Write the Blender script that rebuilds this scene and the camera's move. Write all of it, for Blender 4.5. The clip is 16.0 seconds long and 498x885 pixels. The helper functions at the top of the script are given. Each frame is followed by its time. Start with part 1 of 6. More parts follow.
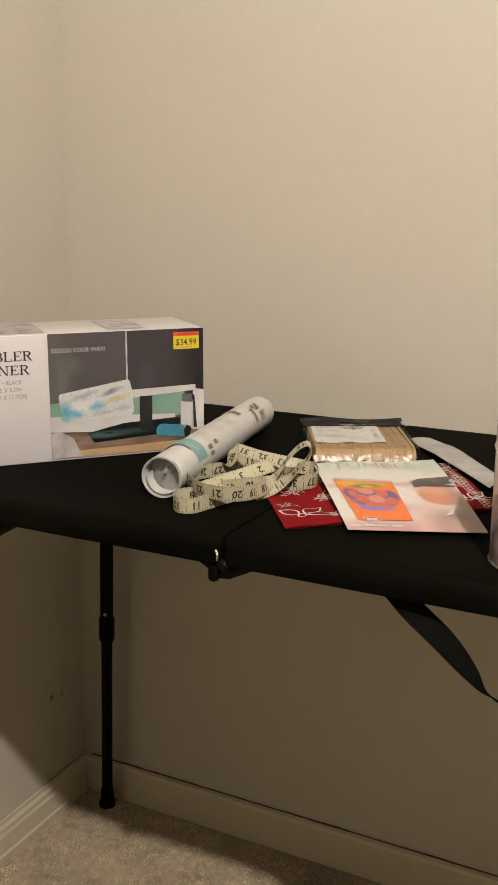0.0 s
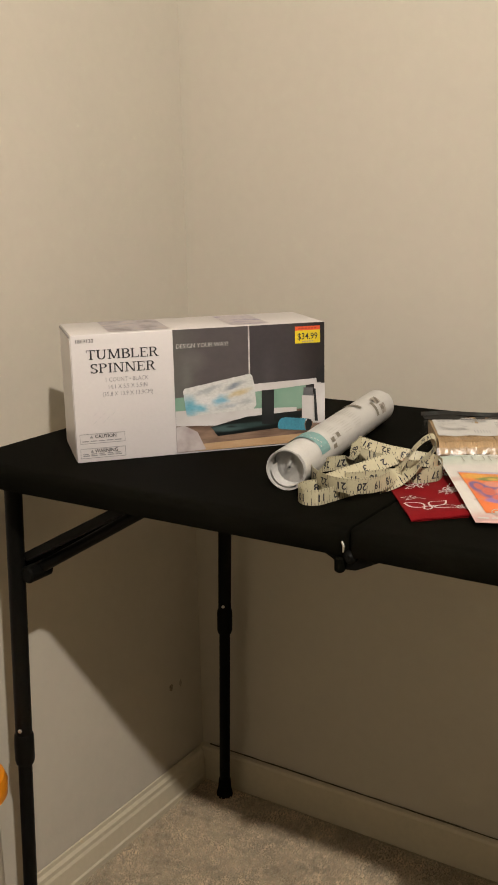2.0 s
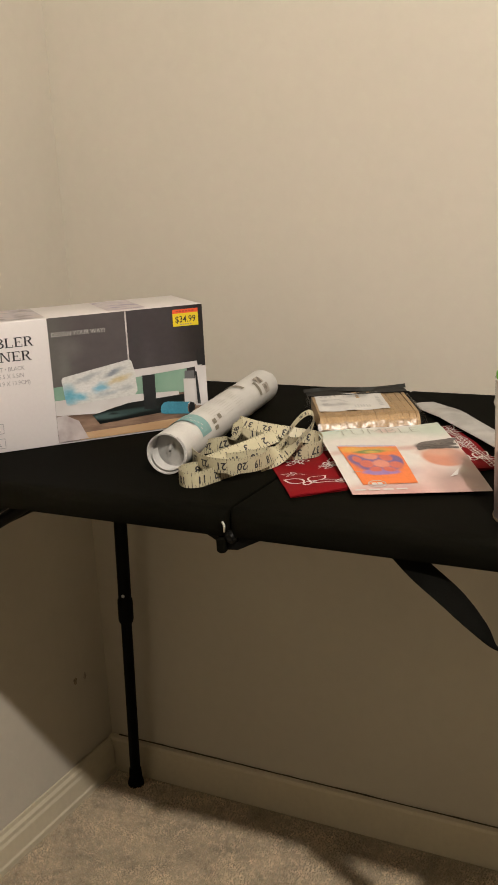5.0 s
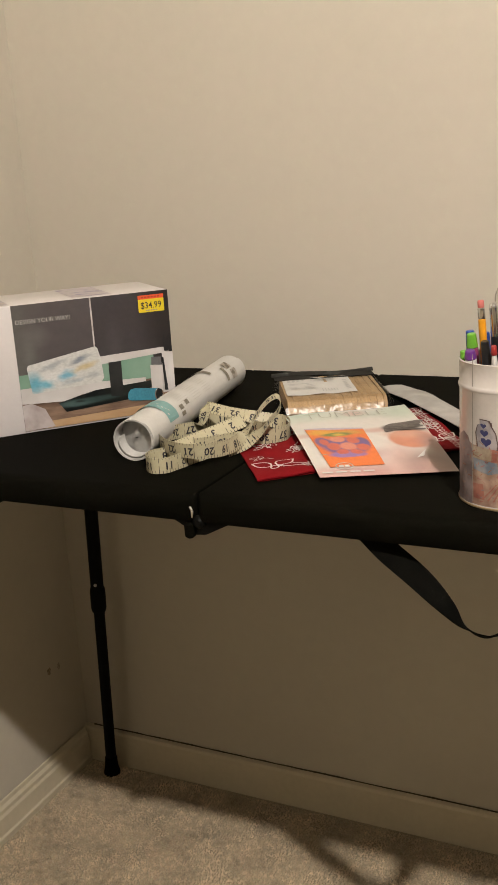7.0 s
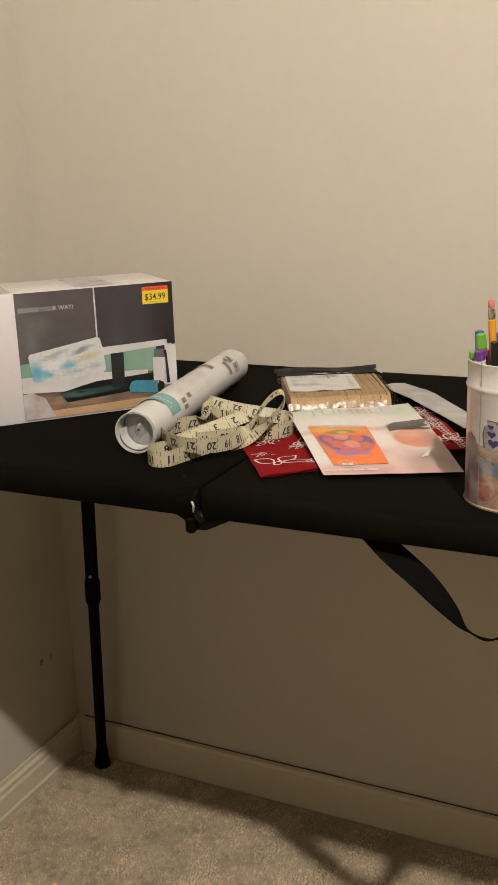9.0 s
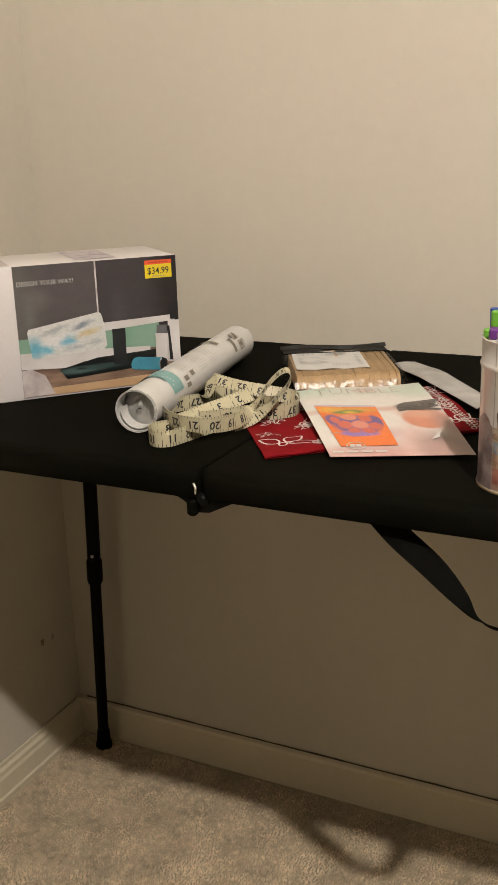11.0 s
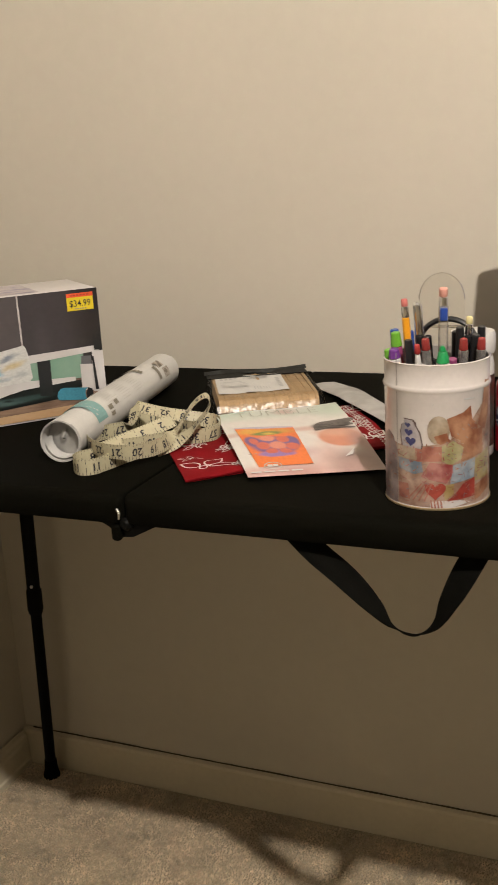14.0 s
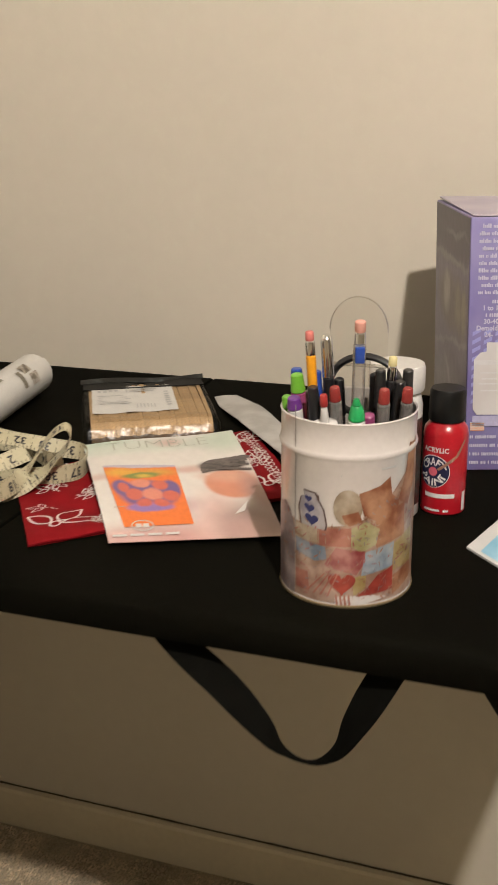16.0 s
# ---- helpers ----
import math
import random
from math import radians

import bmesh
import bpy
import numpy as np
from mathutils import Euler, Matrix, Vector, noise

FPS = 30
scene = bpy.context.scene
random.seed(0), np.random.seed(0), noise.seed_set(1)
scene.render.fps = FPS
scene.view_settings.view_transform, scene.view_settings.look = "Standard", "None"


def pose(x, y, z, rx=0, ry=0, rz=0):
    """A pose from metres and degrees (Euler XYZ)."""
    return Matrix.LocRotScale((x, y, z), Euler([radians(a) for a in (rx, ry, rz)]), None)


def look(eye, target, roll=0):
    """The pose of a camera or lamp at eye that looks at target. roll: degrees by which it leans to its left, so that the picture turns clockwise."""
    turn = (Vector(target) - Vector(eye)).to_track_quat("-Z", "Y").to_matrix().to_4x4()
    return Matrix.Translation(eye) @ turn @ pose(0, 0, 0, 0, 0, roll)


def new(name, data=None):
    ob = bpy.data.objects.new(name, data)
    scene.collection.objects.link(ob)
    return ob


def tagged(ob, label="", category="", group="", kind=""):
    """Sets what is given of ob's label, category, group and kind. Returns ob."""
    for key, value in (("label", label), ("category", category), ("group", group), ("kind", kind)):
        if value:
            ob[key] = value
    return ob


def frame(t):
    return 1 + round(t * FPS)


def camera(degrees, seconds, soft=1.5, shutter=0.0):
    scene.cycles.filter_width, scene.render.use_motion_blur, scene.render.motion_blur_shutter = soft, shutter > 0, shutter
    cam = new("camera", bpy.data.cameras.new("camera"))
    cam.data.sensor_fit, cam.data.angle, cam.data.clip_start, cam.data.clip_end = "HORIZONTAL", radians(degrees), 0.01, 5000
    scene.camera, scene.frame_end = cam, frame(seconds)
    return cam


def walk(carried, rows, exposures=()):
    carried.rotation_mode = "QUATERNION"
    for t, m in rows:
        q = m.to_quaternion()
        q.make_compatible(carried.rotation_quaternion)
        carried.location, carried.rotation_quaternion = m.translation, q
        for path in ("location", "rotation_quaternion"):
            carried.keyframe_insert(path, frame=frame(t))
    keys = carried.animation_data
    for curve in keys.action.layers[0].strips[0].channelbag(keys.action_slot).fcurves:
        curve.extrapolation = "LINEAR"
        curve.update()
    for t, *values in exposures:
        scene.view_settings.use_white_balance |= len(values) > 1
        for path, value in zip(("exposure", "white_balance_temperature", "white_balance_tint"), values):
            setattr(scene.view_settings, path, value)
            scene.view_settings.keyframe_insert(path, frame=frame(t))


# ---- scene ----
cam = camera(28.2, 16.0, shutter=0.5)
PATH = [
    (0, (1.161, -1.532, 1.215), (0.283, 0.202, 0.743), 0.3),
    (0.5, (1.154, -1.527, 1.216), (0.245, 0.194, 0.753), 0.6),
    (1, (1.153, -1.543, 1.217), (0.185, 0.146, 0.758), 0.4),
    (1.5, (1.143, -1.55, 1.215), (0.113, 0.1, 0.75), -0.2),
    (2, (1.147, -1.553, 1.212), (0.086, 0.074, 0.737), -1.2),
    (2.5, (1.163, -1.541, 1.201), (0.109, 0.087, 0.711), -2.1),
    (3, (1.172, -1.534, 1.199), (0.159, 0.117, 0.702), -2.6),
    (3.5, (1.173, -1.529, 1.205), (0.204, 0.148, 0.707), -2.6),
    (4, (1.173, -1.535, 1.209), (0.233, 0.159, 0.712), -2.5),
    (6.5, (1.187, -1.526, 1.197), (0.319, 0.197, 0.67), -3.8),
    (7, (1.185, -1.527, 1.199), (0.329, 0.2, 0.667), -3.6),
    (7.5, (1.18, -1.524, 1.199), (0.335, 0.208, 0.663), -3.2),
    (8, (1.173, -1.527, 1.198), (0.329, 0.205, 0.661), -2.9),
    (8.5, (1.176, -1.523, 1.196), (0.331, 0.207, 0.654), -2.5),
    (9, (1.171, -1.523, 1.199), (0.328, 0.206, 0.654), -2.1),
    (11.3, (1.157, -1.487, 1.191), (0.305, 0.224, 0.600), -1.8),
    (11.5, (1.159, -1.502, 1.197), (0.306, 0.209, 0.609), -1.8),
    (12, (1.164, -1.505, 1.2), (0.315, 0.211, 0.623), -1.8),
    (12.5, (1.168, -1.511, 1.201), (0.328, 0.215, 0.638), -2.0),
    (13, (1.176, -1.511, 1.2), (0.355, 0.227, 0.648), -2.4),
    (13.5, (1.183, -1.51, 1.197), (0.387, 0.242, 0.65), -3.0),
    (14, (1.202, -1.508, 1.201), (0.44, 0.258, 0.652), -3.4),
    (14.5, (1.206, -1.499, 1.198), (0.476, 0.278, 0.641), -3.3),
    (15, (1.193, -1.477, 1.198), (0.496, 0.308, 0.624), -2.7),
    (15.5, (1.182, -1.382, 1.217), (0.521, 0.407, 0.617), -1.8),
    (16, (1.160, -1.264, 1.218), (0.541, 0.528, 0.580), -0.6),
]
walk(cam, [(t, look(eye, target, roll)) for t, eye, target, roll in PATH])

# ---- light ----
world = bpy.data.worlds.new("world")
scene.world = world
world.use_nodes = True
world.node_tree.nodes["Background"].inputs[0].default_value = (0.9, 0.85, 0.75, 1)
world.node_tree.nodes["Background"].inputs[1].default_value = 0.02
scene.view_settings.exposure = 0.0

LAMP = (1.61, -1.68, 2.34)
bulb_light = bpy.data.lights.new("ceiling_bulb_light", "POINT")
bulb_light.energy = 168
bulb_light.color = (1.0, 0.905, 0.802)
bulb_light.shadow_soft_size = 0.028
lamp_ob = new("ceiling_bulb_light", bulb_light)
lamp_ob.location = LAMP


# ---- materials ----
def material(name, colour, rough=0.5, metal=0.0, vary=0.08, scale=30.0, fine=400.0, bump=0.1, bump_scale=300.0,
             spec=0.5, coat=0.0, sheen=0.0, dist=0.001):
    m = bpy.data.materials.new(name)
    m.use_nodes = True
    nt = m.node_tree
    b = nt.nodes["Principled BSDF"]
    co = nt.nodes.new("ShaderNodeTexCoord")
    n1, n2 = nt.nodes.new("ShaderNodeTexNoise"), nt.nodes.new("ShaderNodeTexNoise")
    n1.inputs["Scale"].default_value, n1.inputs["Detail"].default_value = scale, 4
    n2.inputs["Scale"].default_value, n2.inputs["Detail"].default_value = fine, 2
    add = nt.nodes.new("ShaderNodeMath")
    add.operation = "ADD"
    ramp = nt.nodes.new("ShaderNodeMapRange")
    ramp.inputs["From Min"].default_value, ramp.inputs["From Max"].default_value = 0.7, 1.3
    ramp.inputs["To Min"].default_value, ramp.inputs["To Max"].default_value = 1 - vary, 1 + vary
    mul = nt.nodes.new("ShaderNodeVectorMath")
    mul.operation = "SCALE"
    mul.inputs[0].default_value = colour
    link = nt.links.new
    for n in (n1, n2):
        link(co.outputs["Object"], n.inputs["Vector"])
    link(n1.outputs["Fac"], add.inputs[0])
    link(n2.outputs["Fac"], add.inputs[1])
    link(add.outputs[0], ramp.inputs["Value"])
    link(ramp.outputs[0], mul.inputs["Scale"])
    link(mul.outputs[0], b.inputs["Base Color"])
    b.inputs["Roughness"].default_value = rough
    b.inputs["Metallic"].default_value = metal
    b.inputs["Specular IOR Level"].default_value = spec
    b.inputs["Coat Weight"].default_value = coat
    b.inputs["Sheen Weight"].default_value = sheen
    if bump:
        n3, bp = nt.nodes.new("ShaderNodeTexNoise"), nt.nodes.new("ShaderNodeBump")
        n3.inputs["Scale"].default_value, n3.inputs["Detail"].default_value = bump_scale, 3
        bp.inputs["Strength"].default_value, bp.inputs["Distance"].default_value = bump, dist
        link(co.outputs["Object"], n3.inputs["Vector"])
        link(n3.outputs["Fac"], bp.inputs["Height"])
        link(bp.outputs["Normal"], b.inputs["Normal"])
    return m


def clear_film(name, tint, gloss=0.12, rough=0.08, crinkle=0.6, scale=60.0, shine=1.0, haze=0.0):
    """Thin clear plastic: see-through with a glossy skin and crinkles."""
    m = bpy.data.materials.new(name)
    m.use_nodes = True
    nt = m.node_tree
    nt.nodes.remove(nt.nodes["Principled BSDF"])
    tr, gl, mix = nt.nodes.new("ShaderNodeBsdfTransparent"), nt.nodes.new("ShaderNodeBsdfGlossy"), nt.nodes.new("ShaderNodeMixShader")
    tr.inputs[0].default_value = (*tint, 1)
    gl.inputs["Roughness"].default_value = rough
    fr = nt.nodes.new("ShaderNodeFresnel")
    fr.inputs["IOR"].default_value = 1.5
    ad = nt.nodes.new("ShaderNodeMath")
    ad.operation = "MULTIPLY_ADD"
    ad.inputs[1].default_value, ad.inputs[2].default_value = shine, gloss
    nz, bp = nt.nodes.new("ShaderNodeTexNoise"), nt.nodes.new("ShaderNodeBump")
    nz.inputs["Scale"].default_value, nz.inputs["Detail"].default_value = scale, 3
    bp.inputs["Strength"].default_value, bp.inputs["Distance"].default_value = crinkle, 0.004
    co = nt.nodes.new("ShaderNodeTexCoord")
    link = nt.links.new
    link(co.outputs["Object"], nz.inputs["Vector"])
    link(nz.outputs["Fac"], bp.inputs["Height"])
    link(bp.outputs["Normal"], gl.inputs["Normal"])
    link(bp.outputs["Normal"], fr.inputs["Normal"])
    link(fr.outputs[0], ad.inputs[0])
    link(ad.outputs[0], mix.inputs[0])
    if haze:
        df, hz = nt.nodes.new("ShaderNodeBsdfDiffuse"), nt.nodes.new("ShaderNodeMixShader")
        df.inputs[0].default_value = (*tint, 1)
        hz.inputs[0].default_value = haze
        link(tr.outputs[0], hz.inputs[1])
        link(df.outputs[0], hz.inputs[2])
        link(hz.outputs[0], mix.inputs[1])
    else:
        link(tr.outputs[0], mix.inputs[1])
    link(gl.outputs[0], mix.inputs[2])
    link(mix.outputs[0], nt.nodes["Material Output"].inputs[0])
    return m


WALL = material("wall_paint", (0.575, 0.535, 0.455), 0.6, vary=0.02, scale=2.5, fine=45, bump=0.26, bump_scale=42, spec=0.25, dist=0.0024)
CEIL = material("ceiling_paint", (0.46, 0.435, 0.375), 0.8, vary=0.03, bump=0.4, bump_scale=90, dist=0.003)
TRIM = material("trim_paint", (0.655, 0.59, 0.45), 0.4, vary=0.04, scale=8, fine=90, bump=0.08, bump_scale=60)
CARPET = material("carpet_pile", (0.42, 0.35, 0.235), 0.95, vary=0.40, scale=17, fine=420, bump=0.9, bump_scale=420, spec=0.1, sheen=0.3, dist=0.004)
BLACK_PLASTIC = material("black_table_plastic", (0.0034, 0.0033, 0.0023), 0.6, vary=0.25, scale=9, fine=300, bump=0.2, bump_scale=700, spec=0.008, dist=0.0006)
BLACK_METAL = material("black_powder_coat", (0.004, 0.004, 0.0036), 0.4, spec=0.06, vary=0.2, bump=0.1, bump_scale=500)
STEEL = material("bare_steel", (0.6, 0.59, 0.56), 0.35, metal=1.0, vary=0.1, bump=0.05)
WEBBING = material("black_webbing", (0.0032, 0.0032, 0.0026), 0.9, spec=0.03, vary=0.25, scale=60, fine=900, bump=0.5, bump_scale=900, dist=0.0006)
CARD_WHITE = material("white_card", (0.67, 0.636, 0.638), 0.35, vary=0.02, scale=12, fine=200, bump=0.03, bump_scale=30, coat=0.15)
INK = material("black_ink", (0.02, 0.02, 0.025), 0.5, vary=0.05, bump=0)
INK_GREY = material("grey_ink", (0.28, 0.27, 0.28), 0.5, vary=0.05, bump=0)


def flat(name, colour, rough=0.4, **kw):
    return material(name, colour, rough, vary=kw.pop("vary", 0.06), bump=0.0, **kw)


# ---- building helpers ----
def finish(name, bm, mat, smooth=True):
    me = bpy.data.meshes.new(name)
    bm.normal_update()
    bm.to_mesh(me)
    bm.free()
    for m in (mat if isinstance(mat, (list, tuple)) else [mat]):
        me.materials.append(m)
    if smooth:
        me.polygons.foreach_set("use_smooth", [True] * len(me.polygons))
        me.set_sharp_from_angle(angle=radians(38))
    return me


def part(name, bm, mat, parent=None, label="", smooth=True):
    ob = new(name, finish(name, bm, mat, smooth))
    if parent is not None:
        ob.parent = parent
    if label:
        ob["label"] = label
    return ob


def thing(name, m, label, category, group="", kind=""):
    ob = new(name)
    ob.matrix_world = m
    ob.empty_display_size = 0.02
    return tagged(ob, label, category, group, kind)


def box(bm, x0, y0, z0, x1, y1, z1, bevel=0.0, seg=2):
    r = bmesh.ops.create_cube(bm, size=1)
    vs = r["verts"]
    for v in vs:
        v.co = Vector(((x0 + x1) / 2 + v.co.x * (x1 - x0), (y0 + y1) / 2 + v.co.y * (y1 - y0), (z0 + z1) / 2 + v.co.z * (z1 - z0)))
    if bevel:
        es = list({e for v in vs for e in v.link_edges})
        bmesh.ops.bevel(bm, geom=es, offset=bevel, segments=seg, affect="EDGES", profile=0.5)
    return bm


def lathe(bm, profile, n=40, m=Matrix()):
    """Turns (radius, height) rows round z; radius 0 closes an end."""
    rings = []
    for r, z in profile:
        if r <= 1e-6:
            rings.append([bm.verts.new(m @ Vector((0, 0, z)))])
        else:
            rings.append([bm.verts.new(m @ Vector((r * math.cos(2 * math.pi * i / n), r * math.sin(2 * math.pi * i / n), z))) for i in range(n)])
    for a, b in zip(rings, rings[1:]):
        for i in range(n):
            j = (i + 1) % n
            if len(a) == 1 and len(b) == 1:
                continue
            if len(a) == 1:
                bm.faces.new((a[0], b[i], b[j]))
            elif len(b) == 1:
                bm.faces.new((a[i], a[j], b[0]))
            else:
                bm.faces.new((a[i], a[j], b[j], b[i]))
    bmesh.ops.recalc_face_normals(bm, faces=bm.faces)
    return bm


def along(a, b):
    """A frame at a whose z axis points to b."""
    a, b = Vector(a), Vector(b)
    return Matrix.Translation(a) @ (b - a).to_track_quat("Z", "Y").to_matrix().to_4x4()


def rod(bm, a, b, r, n=20, cap=0.15, r2=None):
    length = (Vector(b) - Vector(a)).length
    c = r * cap
    r2 = r if r2 is None else r2
    return lathe(bm, [(0, 0), (r - c, 0), (r, c), (r2, length - c), (max(r2 - c, 1e-5), length), (0, length)], n, along(a, b))


def prism(bm, outline, z0, z1):
    """An upright plate from a flat outline."""
    lo = [bm.verts.new((x, y, z0)) for x, y in outline]
    hi = [bm.verts.new((x, y, z1)) for x, y in outline]
    n = len(outline)
    bm.faces.new(lo[::-1])
    bm.faces.new(hi)
    for i in range(n):
        bm.faces.new((lo[i], lo[(i + 1) % n], hi[(i + 1) % n], hi[i]))
    bmesh.ops.recalc_face_normals(bm, faces=bm.faces)
    return bm


def spline(points, n):
    """A smooth line through rows of numbers."""
    p = np.array(points, float)
    p = np.vstack([2 * p[0] - p[1], p, 2 * p[-1] - p[-2]])
    out = []
    for k in range(n + 1):
        s = k / n * (len(p) - 3)
        i = min(int(s), len(p) - 4)
        u = s - i
        a, b, c, d = p[i:i + 4]
        out.append(0.5 * (2 * b + (c - a) * u + (2 * a - 5 * b + 4 * c - d) * u * u + (3 * b - a - 3 * c + d) * u ** 3))
    return np.array(out)


def letters(bm, words, size, place, align="CENTER", bold=0.0, stretch=1.0):
    """Adds words to bm; place(u, v) gives the point for a place in the line of writing."""
    cu = bpy.data.curves.new("writing", "FONT")
    cu.body, cu.size, cu.align_x, cu.offset = words, size, align, bold
    cu.resolution_u = 2
    ob = new("writing", cu)
    me = bpy.data.meshes.new_from_object(ob)
    vs = [bm.verts.new(place(v.co.x * stretch, v.co.y)) for v in me.vertices]
    for p in me.polygons:
        try:
            bm.faces.new([vs[i] for i in p.vertices])
        except ValueError:
            pass
    bpy.data.objects.remove(ob)
    bpy.data.curves.remove(cu)
    bpy.data.meshes.remove(me)
    return bm


def patch(bm, pts, place):
    """A flat printed shape."""
    bm.faces.new([bm.verts.new(place(u, v)) for u, v in pts])
    return bm


def rect(u0, v0, u1, v1):
    return [(u0, v0), (u1, v0), (u1, v1), (u0, v1)]


def oval(u, v, a, b, n=20, turn=0.0):
    c, s = math.cos(turn), math.sin(turn)
    return [(u + a * math.cos(k * 2 * math.pi / n) * c - b * math.sin(k * 2 * math.pi / n) * s,
             v + a * math.cos(k * 2 * math.pi / n) * s + b * math.sin(k * 2 * math.pi / n) * c) for k in range(n)]


# ---- room ----
RX, RY, RZ = 6.4, -7.4, 2.51


def slab(name, a, b, mat, label, category):
    bm = bmesh.new()
    box(bm, *a, *b)
    ob = part(name, bm, mat, smooth=False)
    return tagged(ob, label, category, kind="structure")


slab("wall_north", (-0.12, 0, 0), (RX + 0.12, 0.12, RZ), WALL, "warm beige painted wall with light orange-peel texture", "wall")
slab("wall_west", (-0.12, RY, 0), (0, 0, RZ), WALL, "warm beige painted side wall with light texture", "wall")
# unseen closing walls, their distance chosen to keep the bounced fill low
slab("wall_east", (RX, RY, 0), (RX + 0.12, 0, RZ), WALL, "unseen plain beige wall set far off to weaken bounced light", "wall")
slab("wall_south", (-0.12, RY - 0.12, 0), (RX + 0.12, RY, RZ), WALL, "unseen plain beige wall set far off to weaken bounced light", "wall")
slab("ceiling", (-0.12, RY - 0.12, RZ), (RX + 0.12, 0.12, RZ + 0.1), CEIL, "off-white textured ceiling", "ceiling")
floor = slab("floor", (-0.12, RY - 0.12, -0.1), (RX + 0.12, 0.12, 0.0), CARPET, "beige cut-pile carpet with mottled brushed patches", "carpet")

BASE = [(0.0, 0.0), (0.014, 0.0), (0.015, 0.012), (0.0125, 0.016), (0.0125, 0.050), (0.010, 0.056), (0.010, 0.064), (0.006, 0.070), (0.0055, 0.0775), (0.0045, 0.079), (0.0028, 0.079), (0.0028, 0.072), (0.0, 0.072)]


PLAIN = [(0.0, 0.0), (0.0135, 0.0), (0.0135, 0.071), (0.0115, 0.077), (0.0045, 0.079), (0.0, 0.079)]


def baseboard(name, start, end, inward, prof=BASE):
    """A moulded skirting between two floor points; inward is the way into the room."""
    bm = bmesh.new()
    rows = [[bm.verts.new(Vector(p) + Vector(inward) * d + Vector((0, 0, z))) for d, z in prof] for p in (start, end)]
    for i in range(len(prof)):
        j = (i + 1) % len(prof)
        bm.faces.new((rows[0][i], rows[0][j], rows[1][j], rows[1][i]))
    bm.faces.new(rows[0])
    bm.faces.new(rows[1][::-1])
    bmesh.ops.recalc_face_normals(bm, faces=bm.faces)
    return tagged(part(name, bm, TRIM, smooth=False), "cream painted moulded baseboard", "baseboard", kind="structure")


baseboard("baseboard_north", (0.0, 0.0005, 0), (RX, 0.0005, 0), (0, -1, 0), PLAIN)
baseboard("baseboard_west", (0.0005, -0.0155, 0), (0.0005, RY, 0), (1, 0, 0))
baseboard("baseboard_east", (RX, -0.0155, 0), (RX, RY, 0), (-1, 0, 0))
baseboard("baseboard_south", (0.0155, RY, 0), (RX - 0.0155, RY, 0), (0, 1, 0))

# dark strip painting the shade where the skirting has parted from the wall
GAP_SHADE = material("gap_shade_colour", (0.11, 0.09, 0.06), 0.95, vary=0.5, scale=40, bump=0.0, spec=0.1)
bm = bmesh.new()
crng = random.Random(5)
cracks = [[bm.verts.new((0.02 + (RX - 0.04) * k / 240, y, 0.0785 + h * (1 + 0.0009 / 0.0022 * crng.uniform(-1, 1)))) for y, h in ((-0.0005, 0.0), (-0.0034, 0.0), (-0.0030, 0.0018), (-0.0005, 0.0018))] for k in range(241)]
for a, b in zip(cracks, cracks[1:]):
    for i in range(4):
        bm.faces.new((a[i], b[i], b[(i + 1) % 4], a[(i + 1) % 4]))
bmesh.ops.recalc_face_normals(bm, faces=bm.faces)
tagged(part("trim_gap_shade", bm, GAP_SHADE, smooth=False), "dark uneven strip painted as the shaded gap above the baseboard", "crack", kind="structure")

# cut pile of the carpet in the corner below and before the table
PILE = material("carpet_tufts", (0.57, 0.465, 0.33), 0.95, vary=0.40, scale=13, fine=70, bump=0.0, spec=0.05, sheen=0.2)
nt = PILE.node_tree
geo, tone, shift = nt.nodes.new("ShaderNodeNewGeometry"), nt.nodes.new("ShaderNodeMapRange"), nt.nodes.new("ShaderNodeHueSaturation")
tone.inputs["To Min"].default_value, tone.inputs["To Max"].default_value = 0.88, 1.10
src = nt.nodes["Principled BSDF"].inputs["Base Color"].links[0].from_socket
nt.links.new(geo.outputs["Random Per Island"], tone.inputs["Value"])
nt.links.new(tone.outputs[0], shift.inputs["Value"])
nt.links.new(src, shift.inputs["Color"])
nt.links.new(shift.outputs[0], nt.nodes["Principled BSDF"].inputs["Base Color"])
gen = np.random.default_rng(7)
gx, gy = np.meshgrid(np.arange(0.020, 1.30, 0.0043), np.arange(-0.86, -0.018, 0.0043))
tx = gx.ravel() + gen.uniform(-0.002, 0.002, gx.size)
ty = gy.ravel() + gen.uniform(-0.002, 0.002, gx.size)
brush = np.sin(9 * tx + 3 * np.sin(7 * ty)) + np.sin(11 * ty - 4 * tx + 1)
lean_a = 0.8 * brush + gen.uniform(-1.2, 1.2, tx.size)
reach, high = gen.uniform(0.0005, 0.0030, tx.size), gen.uniform(0.0032, 0.0056, tx.size)
turn0 = gen.uniform(0, 6.28, tx.size)
tuft = np.zeros((tx.size, 4, 3))
for k in range(3):
    a = turn0 + k * 2.094
    tuft[:, k] = np.stack([tx + 0.0024 * np.cos(a), ty + 0.0024 * np.sin(a), np.full(tx.size, 0.0003)], 1)
tuft[:, 3] = np.stack([tx + reach * np.cos(lean_a), np.minimum(ty + reach * np.sin(lean_a), -0.0165), high], 1)
base_i = np.arange(tx.size)[:, None] * 4
tris = np.concatenate([base_i + np.array(q) for q in ((0, 1, 3), (1, 2, 3), (2, 0, 3))])
pile_me = bpy.data.meshes.new("carpet_pile")
pile_me.from_pydata(tuft.reshape(-1, 3).tolist(), [], tris.tolist())
pile_me.materials.append(PILE)
tagged(new("carpet_pile", pile_me), "short beige cut-pile carpet tufts brushed in patches", "carpet", kind="stuff")

